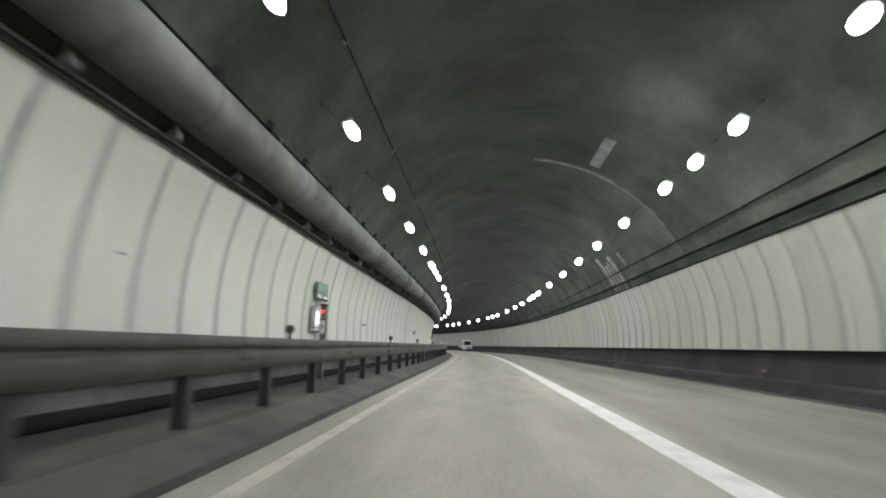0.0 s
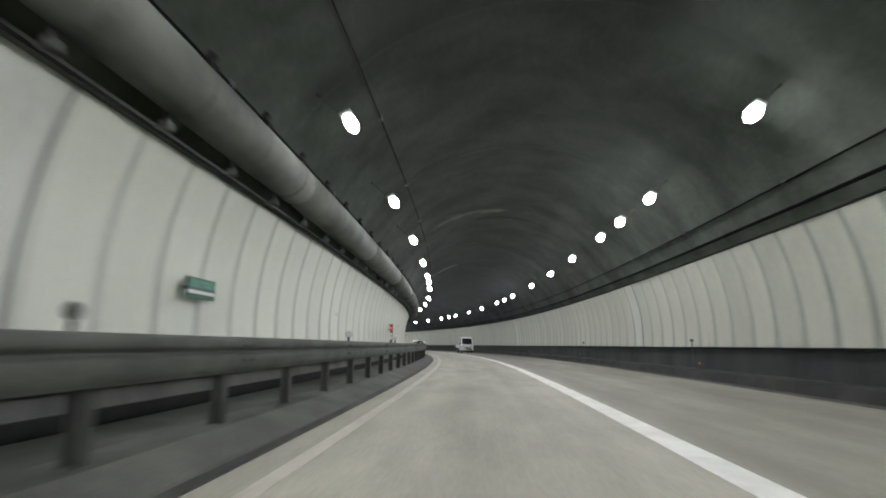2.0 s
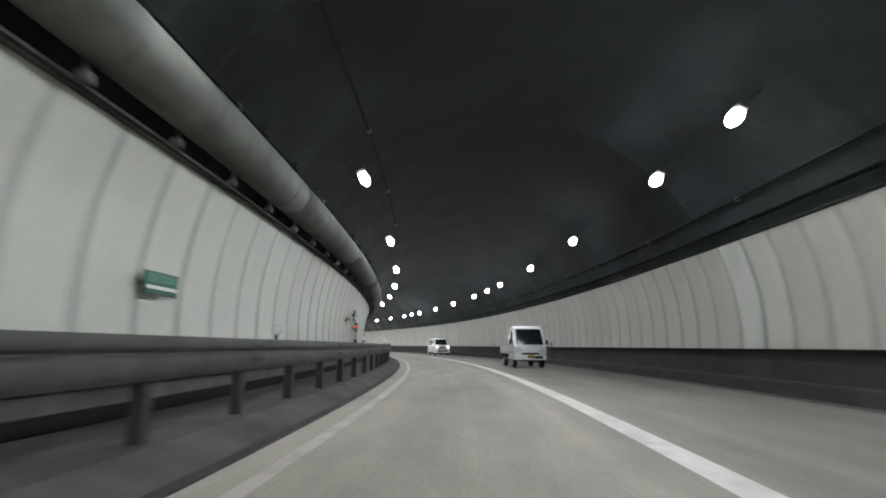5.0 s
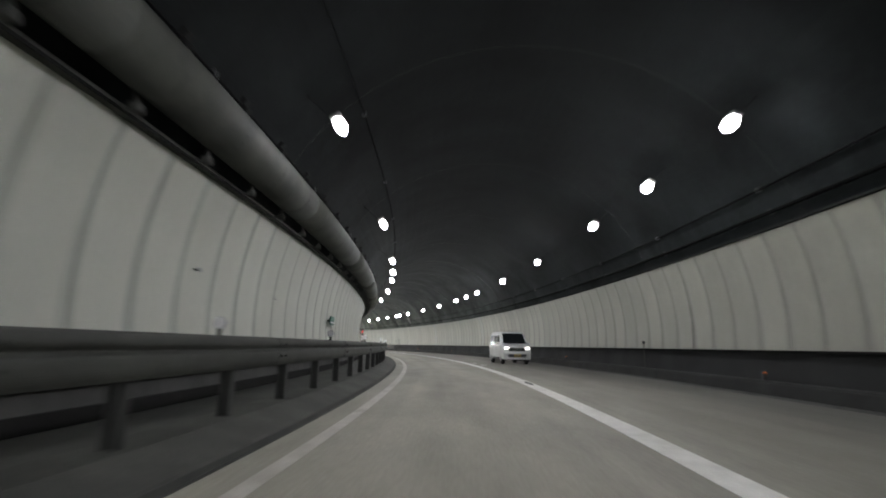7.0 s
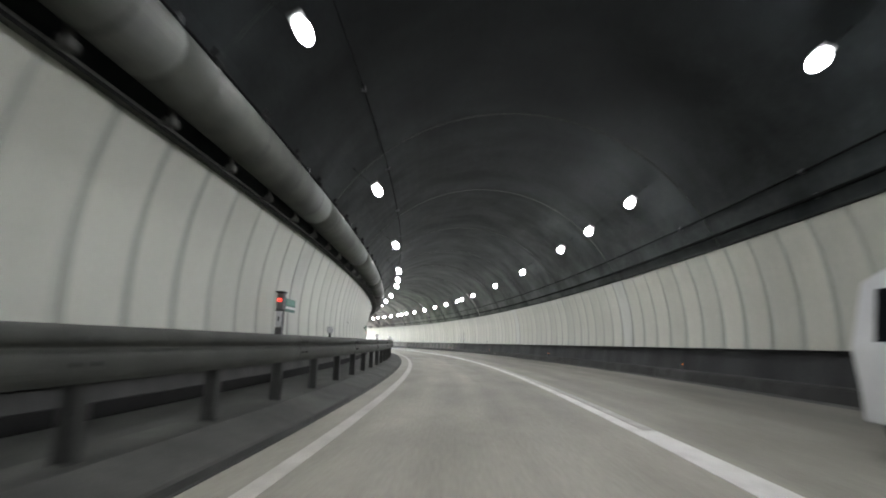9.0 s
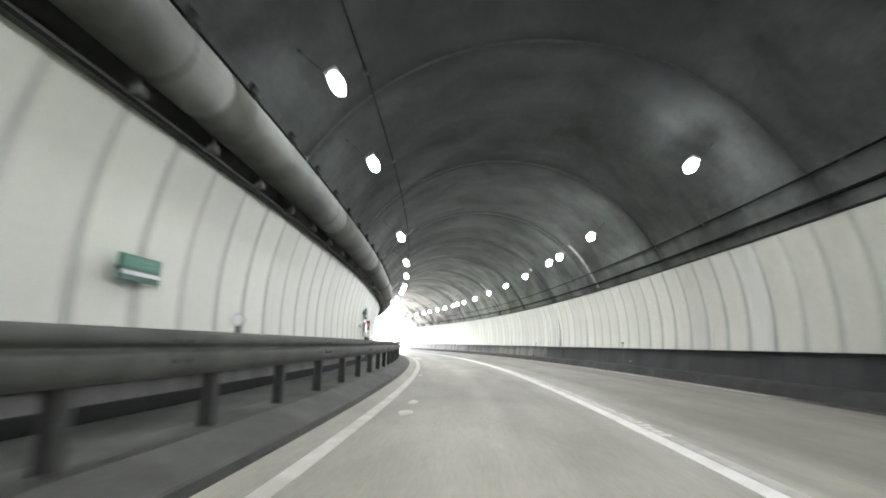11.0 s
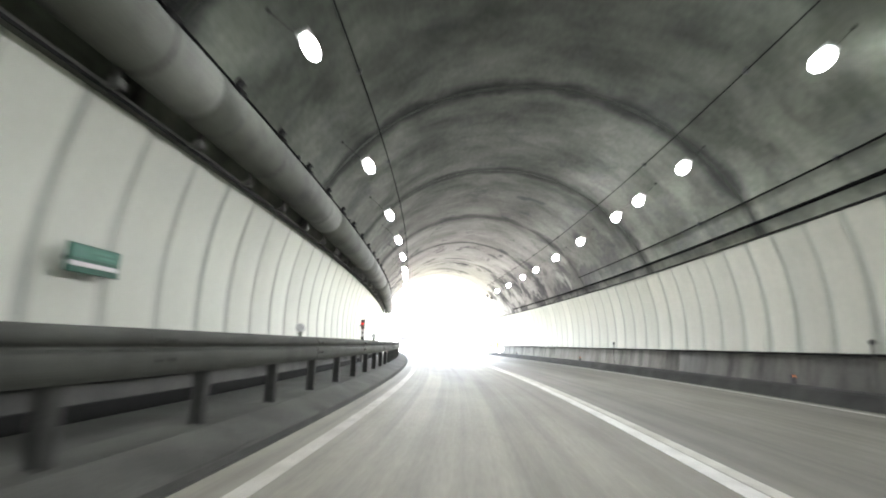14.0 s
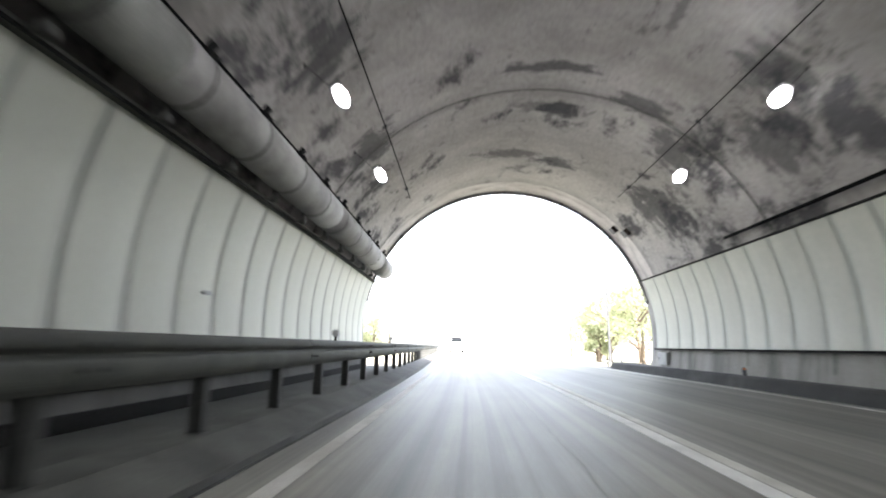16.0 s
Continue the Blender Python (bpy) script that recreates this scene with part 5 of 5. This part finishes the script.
def make_truck(m):
    car = empty("small_truck", m, "silver light flatbed truck standing in the oncoming lane", "truck")
    half = 0.74
    part("cab", shell([(-1.70, 0.36), (-1.72, 0.88), (-1.64, 1.0), (-1.30, 1.80), (-1.16, 1.88), (-0.62, 1.88), (-0.5, 1.80), (-0.46, 0.36)], half, 1.0, 1.88, 0.10), M_SILVER, car)
    part("windscreen", slab([(-0.62, -1.665, 1.03), (0.62, -1.665, 1.03), (0.57, -1.36, 1.73), (-0.57, -1.36, 1.73)], (0, -0.03, -0.012)), M_GLASS, car, "dark windscreen")
    for side in (-1, 1):
        part("side_window", slab([(side * 0.748, -1.40, 1.08), (side * 0.748, -0.86, 1.08), (side * 0.70, -0.90, 1.66), (side * 0.70, -1.20, 1.66)], (side * 0.03, 0, 0)), M_GLASS, car, "dark side window")
        part("headlight", box(bmesh.new(), 0.26, 0.05, 0.17, Matrix.Translation((side * 0.55, -1.72, 0.80)), 0.02), M_HEAD_OFF, car, "clear headlight")
        mir = part("mirror", box(bmesh.new(), 0.10, 0.06, 0.22, Matrix.Translation((side * 0.86, -1.42, 1.14)), 0.02), M_BLACK, car)
        part("mirror_arm", rod(bmesh.new(), (side * 0.72, -1.45, 1.02), (side * 0.84, -1.42, 1.1), 0.014, 6), M_BLACK, mir)
        part("mirror_stay", rod(bmesh.new(), (side * 0.71, -1.22, 1.60), (side * 0.80, -1.86, 1.92), 0.012, 8), M_CHROME, car, "thin chrome mirror stay")
        part("roof_gutter", rod(bmesh.new(), (side * 0.675, -1.10, 1.845), (side * 0.675, -0.62, 1.845), 0.011, 6), M_CHROME, car)
        part("side_chrome", box_at(bmesh.new(), side * 0.744 - 0.008, side * 0.744 + 0.008, -1.66, -0.5, 0.985, 1.0, 0.003), M_CHROME, car)
        for y in (-1.46, -0.56):
            part("door_seam", box_at(bmesh.new(), side * 0.741 - 0.003, side * 0.741 + 0.003, y - 0.006, y + 0.006, 0.44, 1.0), M_BLACK, car)
        part("door_handle", box(bmesh.new(), 0.03, 0.13, 0.03, Matrix.Translation((side * 0.75, -0.68, 0.92)), 0.008), M_BLACK, car)
        part("side_trim", box_at(bmesh.new(), side * 0.745 - 0.008, side * 0.745 + 0.008, -1.5, -0.5, 0.66, 0.70, 0.004), M_GREY, car)
        part("tie_rail", box_at(bmesh.new(), side * 0.765 - 0.012, side * 0.765 + 0.012, -0.38, 1.34, 0.70, 0.725, 0.004), M_GREY, car)
        part("bed_side", box_at(bmesh.new(), side * 0.74 - 0.02, side * 0.74 + 0.02, -0.40, 1.36, 0.66, 0.95, 0.008), M_SILVER, car)
        part("step", box_at(bmesh.new(), side * 0.66 - 0.06, side * 0.66 + 0.06, -0.5, 0.5, 0.34, 0.42, 0.01), M_DARK, car)
    part("grille", box(bmesh.new(), 0.80, 0.03, 0.10, Matrix.Translation((0, -1.725, 0.62)), 0.01), M_BLACK, car)
    part("bumper", box(bmesh.new(), 1.46, 0.12, 0.24, Matrix.Translation((0, -1.70, 0.47)), 0.04), M_SILVER, car)
    for z in (0.60, 0.92):
        part("front_trim", box(bmesh.new(), 1.40, 0.02, 0.018, Matrix.Translation((0, -1.752 + (z > 0.9) * 0.03, z)), 0.004), M_CHROME, car)
    part("intake", box(bmesh.new(), 0.55, 0.03, 0.12, Matrix.Translation((0.28, -1.77, 0.47)), 0.01), M_BLACK, car)
    part("wiper", rod(bmesh.new(), (-0.2, -1.70, 1.03), (0.4, -1.66, 1.08), 0.01, 6), M_BLACK, car)
    part("bed", box_at(bmesh.new(), -0.72, 0.72, -0.42, 1.36, 0.60, 0.66, 0.01), M_GREY, car)
    part("tailboard", box_at(bmesh.new(), -0.74, 0.74, 1.36, 1.40, 0.60, 0.95, 0.008), M_SILVER, car)
    part("headboard", box_at(bmesh.new(), -0.74, 0.74, -0.44, -0.40, 0.66, 1.25, 0.008), M_SILVER, car)
    part("mudguard", box_at(bmesh.new(), -0.72, 0.72, 1.12, 1.15, 0.30, 0.60), M_BLACK, car)
    part("guard_frame", box_at(bmesh.new(), -0.70, 0.70, -0.43, -0.40, 1.55, 1.60, 0.008), M_GREY, car)
    for x in (-0.6, 0.0, 0.6):
        part("guard_bar", box_at(bmesh.new(), x - 0.015, x + 0.015, -0.43, -0.40, 1.25, 1.56), M_GREY, car)
    part("chassis", box_at(bmesh.new(), -0.35, 0.35, -1.5, 1.34, 0.36, 0.6, 0.02), M_DARK, car)
    add_plate(car, -1.79, 0.50)
    for x in (-0.64, 0.64):
        for y in (-1.22, 0.70):
            add_wheel(car, x, y, 0.27, 0.17)
    return car


def make_van(m):
    car = empty("small_van", m, "white tall light van with lit headlights in the oncoming lane", "van")
    half = 0.74
    part("body", shell([(-1.72, 0.26), (-1.76, 0.60), (-1.70, 0.90), (-1.30, 1.04), (-0.76, 1.62), (-0.50, 1.71), (1.30, 1.72), (1.60, 1.62), (1.70, 0.95), (1.68, 0.26)], half, 0.95, 1.72, 0.14, 0.05), M_CAR, car)
    part("windscreen", slab([(-0.62, -1.285, 1.085), (0.62, -1.285, 1.085), (0.565, -0.805, 1.60), (-0.565, -0.805, 1.60)], (0, -0.03, -0.03)), M_GLASS, car, "dark windscreen")
    for side in (-1, 1):
        for y0, y1 in ((-0.95, -0.12), (-0.04, 0.78), (0.88, 1.42)):
            part("side_window", slab([(side * 0.735, y0, 1.02), (side * 0.735, y1, 1.02), (side * 0.670, y1 - 0.03, 1.52), (side * 0.670, y0 + (0.38 if y0 < -0.5 else 0.03), 1.52)], (side * 0.03, 0, 0)), M_GLASS, car, "dark side window")
        part("headlight", box(bmesh.new(), 0.21, 0.08, 0.085, Matrix.Translation((side * 0.57, -1.71, 0.84)) @ Matrix.Rotation(radians(side * 8), 4, "Z"), 0.03), M_HEAD, car, "lit headlight")
        part("fog_lamp", box(bmesh.new(), 0.14, 0.04, 0.10, Matrix.Translation((side * 0.55, -1.755, 0.48)), 0.015), M_HEAD_OFF, car)
        part("mirror", box(bmesh.new(), 0.16, 0.10, 0.14, Matrix.Translation((side * 0.82, -1.0, 1.07)), 0.035), M_CAR, car)
        part("sill", box_at(bmesh.new(), side * 0.73 - 0.02, side * 0.73 + 0.02, -0.8, 0.75, 0.25, 0.36, 0.012), M_DARK, car)
        part("door_handle", box(bmesh.new(), 0.03, 0.14, 0.03, Matrix.Translation((side * 0.745, -0.16, 0.92)), 0.008), M_CAR, car)
    part("grille", box(bmesh.new(), 0.86, 0.04, 0.19, Matrix.Translation((0, -1.745, 0.77)), 0.015), M_BLACK, car)
    for z in (0.72, 0.79):
        part("grille_bar", box(bmesh.new(), 0.66, 0.02, 0.02, Matrix.Translation((0, -1.77, z))), M_CHROME, car)
    part("bumper", box(bmesh.new(), 1.42, 0.12, 0.20, Matrix.Translation((0, -1.72, 0.36)), 0.05), M_CAR, car)
    part("intake", box(bmesh.new(), 0.98, 0.03, 0.17, Matrix.Translation((0, -1.775, 0.45)), 0.03), M_DARK, car)
    part("wiper", rod(bmesh.new(), (-0.35, -1.33, 1.075), (0.3, -1.26, 1.13), 0.01, 6), M_BLACK, car)
    add_plate(car, -1.80, 0.45)
    for x in (-0.65, 0.65):
        for y in (-1.14, 1.16):
            add_wheel(car, x, y, 0.28, 0.17)
    return car


def make_minibus(m):
    """Rear towards local -y, since it drives the same way."""
    car = empty("minibus", m, "white minibus with lit red tail lamps on the road", "bus")
    part("body", shell([(-3.2, 0.42), (-3.25, 1.1), (-3.1, 2.35), (-2.9, 2.55), (3.0, 2.55), (3.3, 2.3), (3.5, 1.2), (3.45, 0.42)], 1.02, 1.2, 2.55, 0.09, 0.08), M_CAR, car)
    part("rear_window", slab([(-0.78, -3.26, 1.45), (0.78, -3.26, 1.45), (0.74, -3.16, 2.18), (-0.74, -3.16, 2.18)], (0, -0.03, 0)), M_GLASS, car, "dark rear window")
    for side in (-1, 1):
        for y in (-2.6, -1.4, -0.2, 1.0, 2.2):
            part("side_window", slab([(side * 1.012, y, 1.35), (side * 1.012, y + 1.05, 1.35), (side * 0.965, y + 1.05, 2.1), (side * 0.965, y, 2.1)], (side * 0.03, 0, 0)), M_GLASS, car, "dark side window")
        part("tail_lamp", box(bmesh.new(), 0.16, 0.05, 0.42, Matrix.Translation((side * 0.84, -3.26, 0.86)), 0.02), M_TAIL, car, "lit red tail lamp")
    part("bumper", box(bmesh.new(), 2.0, 0.16, 0.26, Matrix.Translation((0, -3.24, 0.5)), 0.05), M_GREY, car)
    add_plate(car, -3.335, 0.72, M_WHITE)
    for x in (-0.88, 0.88):
        for y in (-2.0, 2.2):
            add_wheel(car, x, y, 0.36, 0.2)
    return car


make_truck(place(82.95, 4.05, 0))
make_van(place(109.6, 4.5, 0))
make_minibus(place(262, 0.1, 0))


# ---- outside the mouth ----
def make_tree(m, tall, seed, leaves=1700):
    r = random.Random(seed)
    tree = empty("tree", m, "thin pale yellow-green tree beside the road", "tree", "trees outside")
    bm = bmesh.new()
    limbs = [((0, 0, -0.4), (r.uniform(-0.2, 0.2), r.uniform(-0.2, 0.2), tall * 0.55), 0.16, 0.10)]
    tips = []
    for i in range(14):
        h = tall * r.uniform(0.08, 0.6)
        a = r.uniform(0, math.tau)
        d = tall * r.uniform(0.18, 0.34)
        tip = (math.cos(a) * d, math.sin(a) * d, h + tall * r.uniform(0.12, 0.36))
        limbs.append(((0, 0, h), tip, 0.06, 0.02))
        tips.append(tip)
        for k in range(2):
            q = (tip[0] + r.uniform(-1, 1) * tall * 0.12, tip[1] + r.uniform(-1, 1) * tall * 0.12, tip[2] + r.uniform(0, 1) * tall * 0.12)
            limbs.append((tip, q, 0.022, 0.008))
            tips.append(q)
    for a, b, r1, r2 in limbs:
        rod(bm, a, b, r1, 7, r2)
    part("trunk", bm, M_BARK, tree)
    verts, faces = [], []
    for i in range(leaves):
        t = tips[i % len(tips)]
        c = Vector(t) + Vector((r.gauss(0, 1), r.gauss(0, 1), r.gauss(0, 0.8))) * tall * 0.075
        e = Euler((r.uniform(0, 6.3), r.uniform(0, 6.3), r.uniform(0, 6.3))).to_matrix()
        w, l = r.uniform(0.05, 0.10), r.uniform(0.09, 0.17)
        k = len(verts)
        verts += [c + e @ Vector(p) for p in ((0, -l, 0), (w, 0, 0.015), (0, l, 0), (-w, 0, 0.015))]
        faces.append((k, k + 1, k + 2, k + 3))
    me = bpy.data.meshes.new("crown")
    me.from_pydata([tuple(v) for v in verts], [], faces)
    me.materials.append(M_LEAF)
    crown = new("crown", me)
    crown.parent = tree
    return tree


for s, n, tall, seed in ((224, 12.4, 6.2, 1), (229, 14.5, 8.5, 2), (236, 13.0, 5.6, 3), (246, 16.5, 10.0, 4), (258, 16.0, 7.0, 5), (270, -11, 7.5, 6), (250, -13, 6.0, 7), (231, 12.6, 6.6, 9), (226, 15.5, 9.5, 12), (252, -10.5, 5.0, 13), (233, 12.2, 3.2, 15), (240, 15.2, 3.4, 16), (222, 13.6, 3.0, 19)):
    make_tree(place(s, n, -0.32), tall, seed)
pole = empty("street_lamp", place(221.1, 9.31, -0.32), "tall dark grey street lamp pole outside the mouth", "street lamp")
part("pole", rod(bmesh.new(), (0, 0, 0), (0, 0, 8.0), 0.085, 12, 0.055), M_DARK, pole)
part("base", box_at(bmesh.new(), -0.18, 0.18, -0.18, 0.18, 0, 0.34, 0.02), M_KERB, pole)
part("arm", rod(bmesh.new(), (0, 0, 7.9), (-1.4, 0, 8.3), 0.04, 8), M_DARK, pole)
part("head", box(bmesh.new(), 0.5, 0.24, 0.12, Matrix.Translation((-1.6, 0, 8.32)), 0.03), M_GREY, pole)

# ---- fittings at the mouth ----
hoop = empty("portal_hoop", place(PORTAL - 0.1, MID_N, MID_Z), "grey steel hoop round the inside of the tunnel mouth", "hoop")
low_a = angle_of(2.62, 5.66)
part("hoop_band", sweep(bmesh.new(), ring(5.62, 5.70, low_a, 180 - low_a, 40), PORTAL - 0.16, PORTAL - 0.04, 0.2, True, hoop.matrix_basis.inverted()), M_HOOP, hoop)
for a in (low_a + 1, 42, 66, 90, 114, 138, 179 - low_a):
    m = Matrix.Rotation(radians(-a), 4, "Y") @ Matrix.Translation((5.655, 0, 0))
    part("hoop_bracket", box(bmesh.new(), 0.10, 0.20, 0.12, m, 0.01), M_DARK, hoop)
for s, a, wide in ((207.75, 40.0, 0.34), (208.35, 43.6, 0.26)):
    m = place(s, MID_N, MID_Z) @ Matrix.Rotation(radians(-a), 4, "Y") @ Matrix.Translation((R_ARCH, 0, 0))
    jb = empty("junction_box", m, "dark brown cable box on the arch at the mouth", "junction box", "cable boxes at the mouth")
    part("body", box_at(bmesh.new(), -0.13, 0.03, -wide / 2, wide / 2, -0.13, 0.13, 0.012), M_RUST_DARK, jb)
    part("lid", box_at(bmesh.new(), -0.15, -0.132, -wide / 2 - 0.01, wide / 2 + 0.01, -0.14, 0.14, 0.006), M_DARK, jb)
wall_box = empty("wall_box", place(208.1, 7.02, 0.36), "grey steel box on the wall foot at the mouth", "wall box")
part("body", box_at(bmesh.new(), -0.04, 0.18, -0.36, 0.36, 0.0, 0.42, 0.012), M_GREY, wall_box)
part("door", box_at(bmesh.new(), -0.055, -0.042, -0.33, 0.33, 0.03, 0.39, 0.004), M_GREY, wall_box)
part("latch", box_at(bmesh.new(), -0.075, -0.056, 0.24, 0.28, 0.17, 0.25, 0.004), M_DARK, wall_box)
marker = empty("marker_post", place(212.6, 7.05, 0.28), "short grey marker post at the end of the kerb", "marker post")
part("post", rod(bmesh.new(), (0, 0, -0.02), (0, 0, 0.36), 0.04, 10, 0.035), M_GREY, marker)
part("cap", rod(bmesh.new(), (0, 0, 0.35), (0, 0, 0.38), 0.045, 10), M_DARK, marker)

# ---- leak stains on the panels, clips at their joints, cracks in the road ----
M_LEAK = material("black_leak_stain", (0.11, 0.112, 0.098), 0.7, second=(0.20, 0.20, 0.18), scale=5, grain=0.2, grain_scale=30, stain=(0.06, 0.06, 0.055), stain_scale=2.5, stain_amount=0.6, stretch=(1, 1, 0.2))
rng = random.Random(23)
for side, s, top, low, w_top, w_low in [(1, 157.4, 3.08, 0.95, 0.03, 0.40), (1, 159.2, 2.6, 0.95, 0.03, 0.12), (1, 158.32, 2.25, 0.95, 0.04, 0.12), (1, 161.02, 2.85, 0.95, 0.03, 0.10),
                                        (1, 163.75, 2.85, 0.95, 0.03, 0.10), (1, 153.4, 2.3, 0.95, 0.03, 0.10), (1, 167.9, 2.2, 0.95, 0.03, 0.09), (-1, 163.7, 2.85, 1.2, 0.05, 0.07), (-1, 161.8, 2.1, 1.0, 0.03, 0.05), (-1, 83.4, 2.75, 1.0, 0.03, 0.13), (1, 96.6, 2.9, 0.95, 0.02, 0.10)]:
    bm = bmesh.new()
    rows = []
    r = R_PANEL - 0.005
    for i in range(13):
        z = top + (low - top) * i / 12
        a = math.asin((z - MID_Z) / r)
        n = MID_N + side * r * math.cos(a)
        w = w_top + (w_low - w_top) * (i / 12) ** 1.3
        rows.append([bm.verts.new(at(s + d * w / 2 * rng.uniform(0.75, 1.2), n, z)) for d in (-1, 1)])
    for p, q in zip(rows, rows[1:]):
        bm.faces.new((p[0], p[1], q[1], q[0]))
    structure("leak_stain", bm, M_LEAK, "dark water stain that runs down the wall panels")
for s, wide, low in [(183.6, 0.42, 0.29), (196.5, 0.24, 0.29), (190.1, 0.14, 0.35), (186.9, 0.10, 0.4), (200.3, 0.12, 0.45), (203.2, 0.10, 0.5), (181.9, 0.16, 0.3)]:
    bm, rows = bmesh.new(), []
    r = R_WALL - 0.004
    for i in range(9):
        z = 0.875 + (low - 0.875) * i / 8
        n = MID_N + r * math.cos(math.asin((z - MID_Z) / r))
        w = wide * (1 - 0.35 * i / 8)
        rows.append([bm.verts.new(at(s + d * w / 2 * rng.uniform(0.8, 1.15), n, z)) for d in (-1, 1)])
    for p, q in zip(rows, rows[1:]):
        bm.faces.new((p[0], p[1], q[1], q[0]))
    structure("leak_stain", bm, M_LEAK, "dark water stain that runs down the wall foot")
M_DRIP = material("thin_grime_drip", (0.36, 0.365, 0.325), 0.65, second=(0.27, 0.275, 0.245), scale=5, grain=0.15, stain=(0.17, 0.17, 0.155), stain_scale=2.5, stain_amount=0.6, stretch=(1, 1, 0.2))
for i in range(42):
    s = rng.choice((rng.uniform(8, 62), rng.uniform(128, 200)))
    top, wide = rng.uniform(1.3, 2.6), rng.uniform(0.015, 0.05)
    bm, rows = bmesh.new(), []
    r = R_PANEL - 0.004
    for k in range(9):
        z = top + (0.95 - top) * k / 8
        n = MID_N + r * math.cos(math.asin((z - MID_Z) / r))
        w = wide * (0.3 + 0.7 * k / 8)
        rows.append([bm.verts.new(at(s + d * w / 2 * rng.uniform(0.7, 1.2), n, z)) for d in (-1, 1)])
    for p, q in zip(rows, rows[1:]):
        bm.faces.new((p[0], p[1], q[1], q[0]))
    structure("grime_drip", bm, M_DRIP, "thin grey drip of grime down a wall panel")
clip_mesh = mesh_from(box(bmesh.new(), 0.03, 0.16, 0.035, bevel=0.006), "panel_clip")
clip_mesh.materials.append(M_CABINET)
for s, z in [(157.69, 2.09), (157.68, 1.84), (157.8, 1.45), (160.88, 1.84), (158.74, 1.44), (5.2, 1.95), (126.3, 1.7), (93.4, 1.9), (38.2, 1.8)]:
    r = R_PANEL - 0.01
    tag = empty("panel_clip", place(s, MID_N - r * math.cos(math.asin((z - MID_Z) / r)), z), "small grey steel clip on a panel joint", "clip", "panel clips")
    ob = new("clip_plate", clip_mesh)
    ob.parent = tag
    part("clip_bolt", rod(bmesh.new(), (-0.03, 0, 0), (0.03, 0, 0), 0.01, 6), M_DARK, tag)
M_CRACK = material("road_crack", (0.25, 0.243, 0.225), 0.9, scale=6, grain=0.2)
for s0, s1, n0, n1 in [(162.5, 162.58, -0.9, 0.3), (178.25, 178.4, 1.33, 1.65), (176.2, 178.4, 0.42, 0.52), (178.2, 178.3, -0.6, 0.5), (183, 205, 0.72, 0.78), (183, 205, 4.1, 4.2), (170, 176, 3.1, 3.5)]:
    bm = bmesh.new()
    count = max(8, int((s1 - s0) * 3)) if s1 - s0 > 1 else 16
    across = s1 - s0 < 1
    rows = []
    n = n0
    for i in range(count + 1):
        k = i / count
        n, s = n0 + (n1 - n0) * k + (0 if across else rng.uniform(-0.02, 0.02)), s0 + (s1 - s0) * k + (rng.uniform(-0.04, 0.04) if across else 0)
        w = rng.uniform(0.003, 0.009)
        rows.append([bm.verts.new(at(s - (w if across else 0), n - (0 if across else w), 0.0045)), bm.verts.new(at(s + (w if across else 0), n + (0 if across else w), 0.0045))])
    for p, q in zip(rows, rows[1:]):
        bm.faces.new((p[0], p[1], q[1], q[0]))
    bmesh.ops.recalc_face_normals(bm, faces=bm.faces)
    structure("road_crack", bm, M_CRACK, "thin dark crack in the road surface")
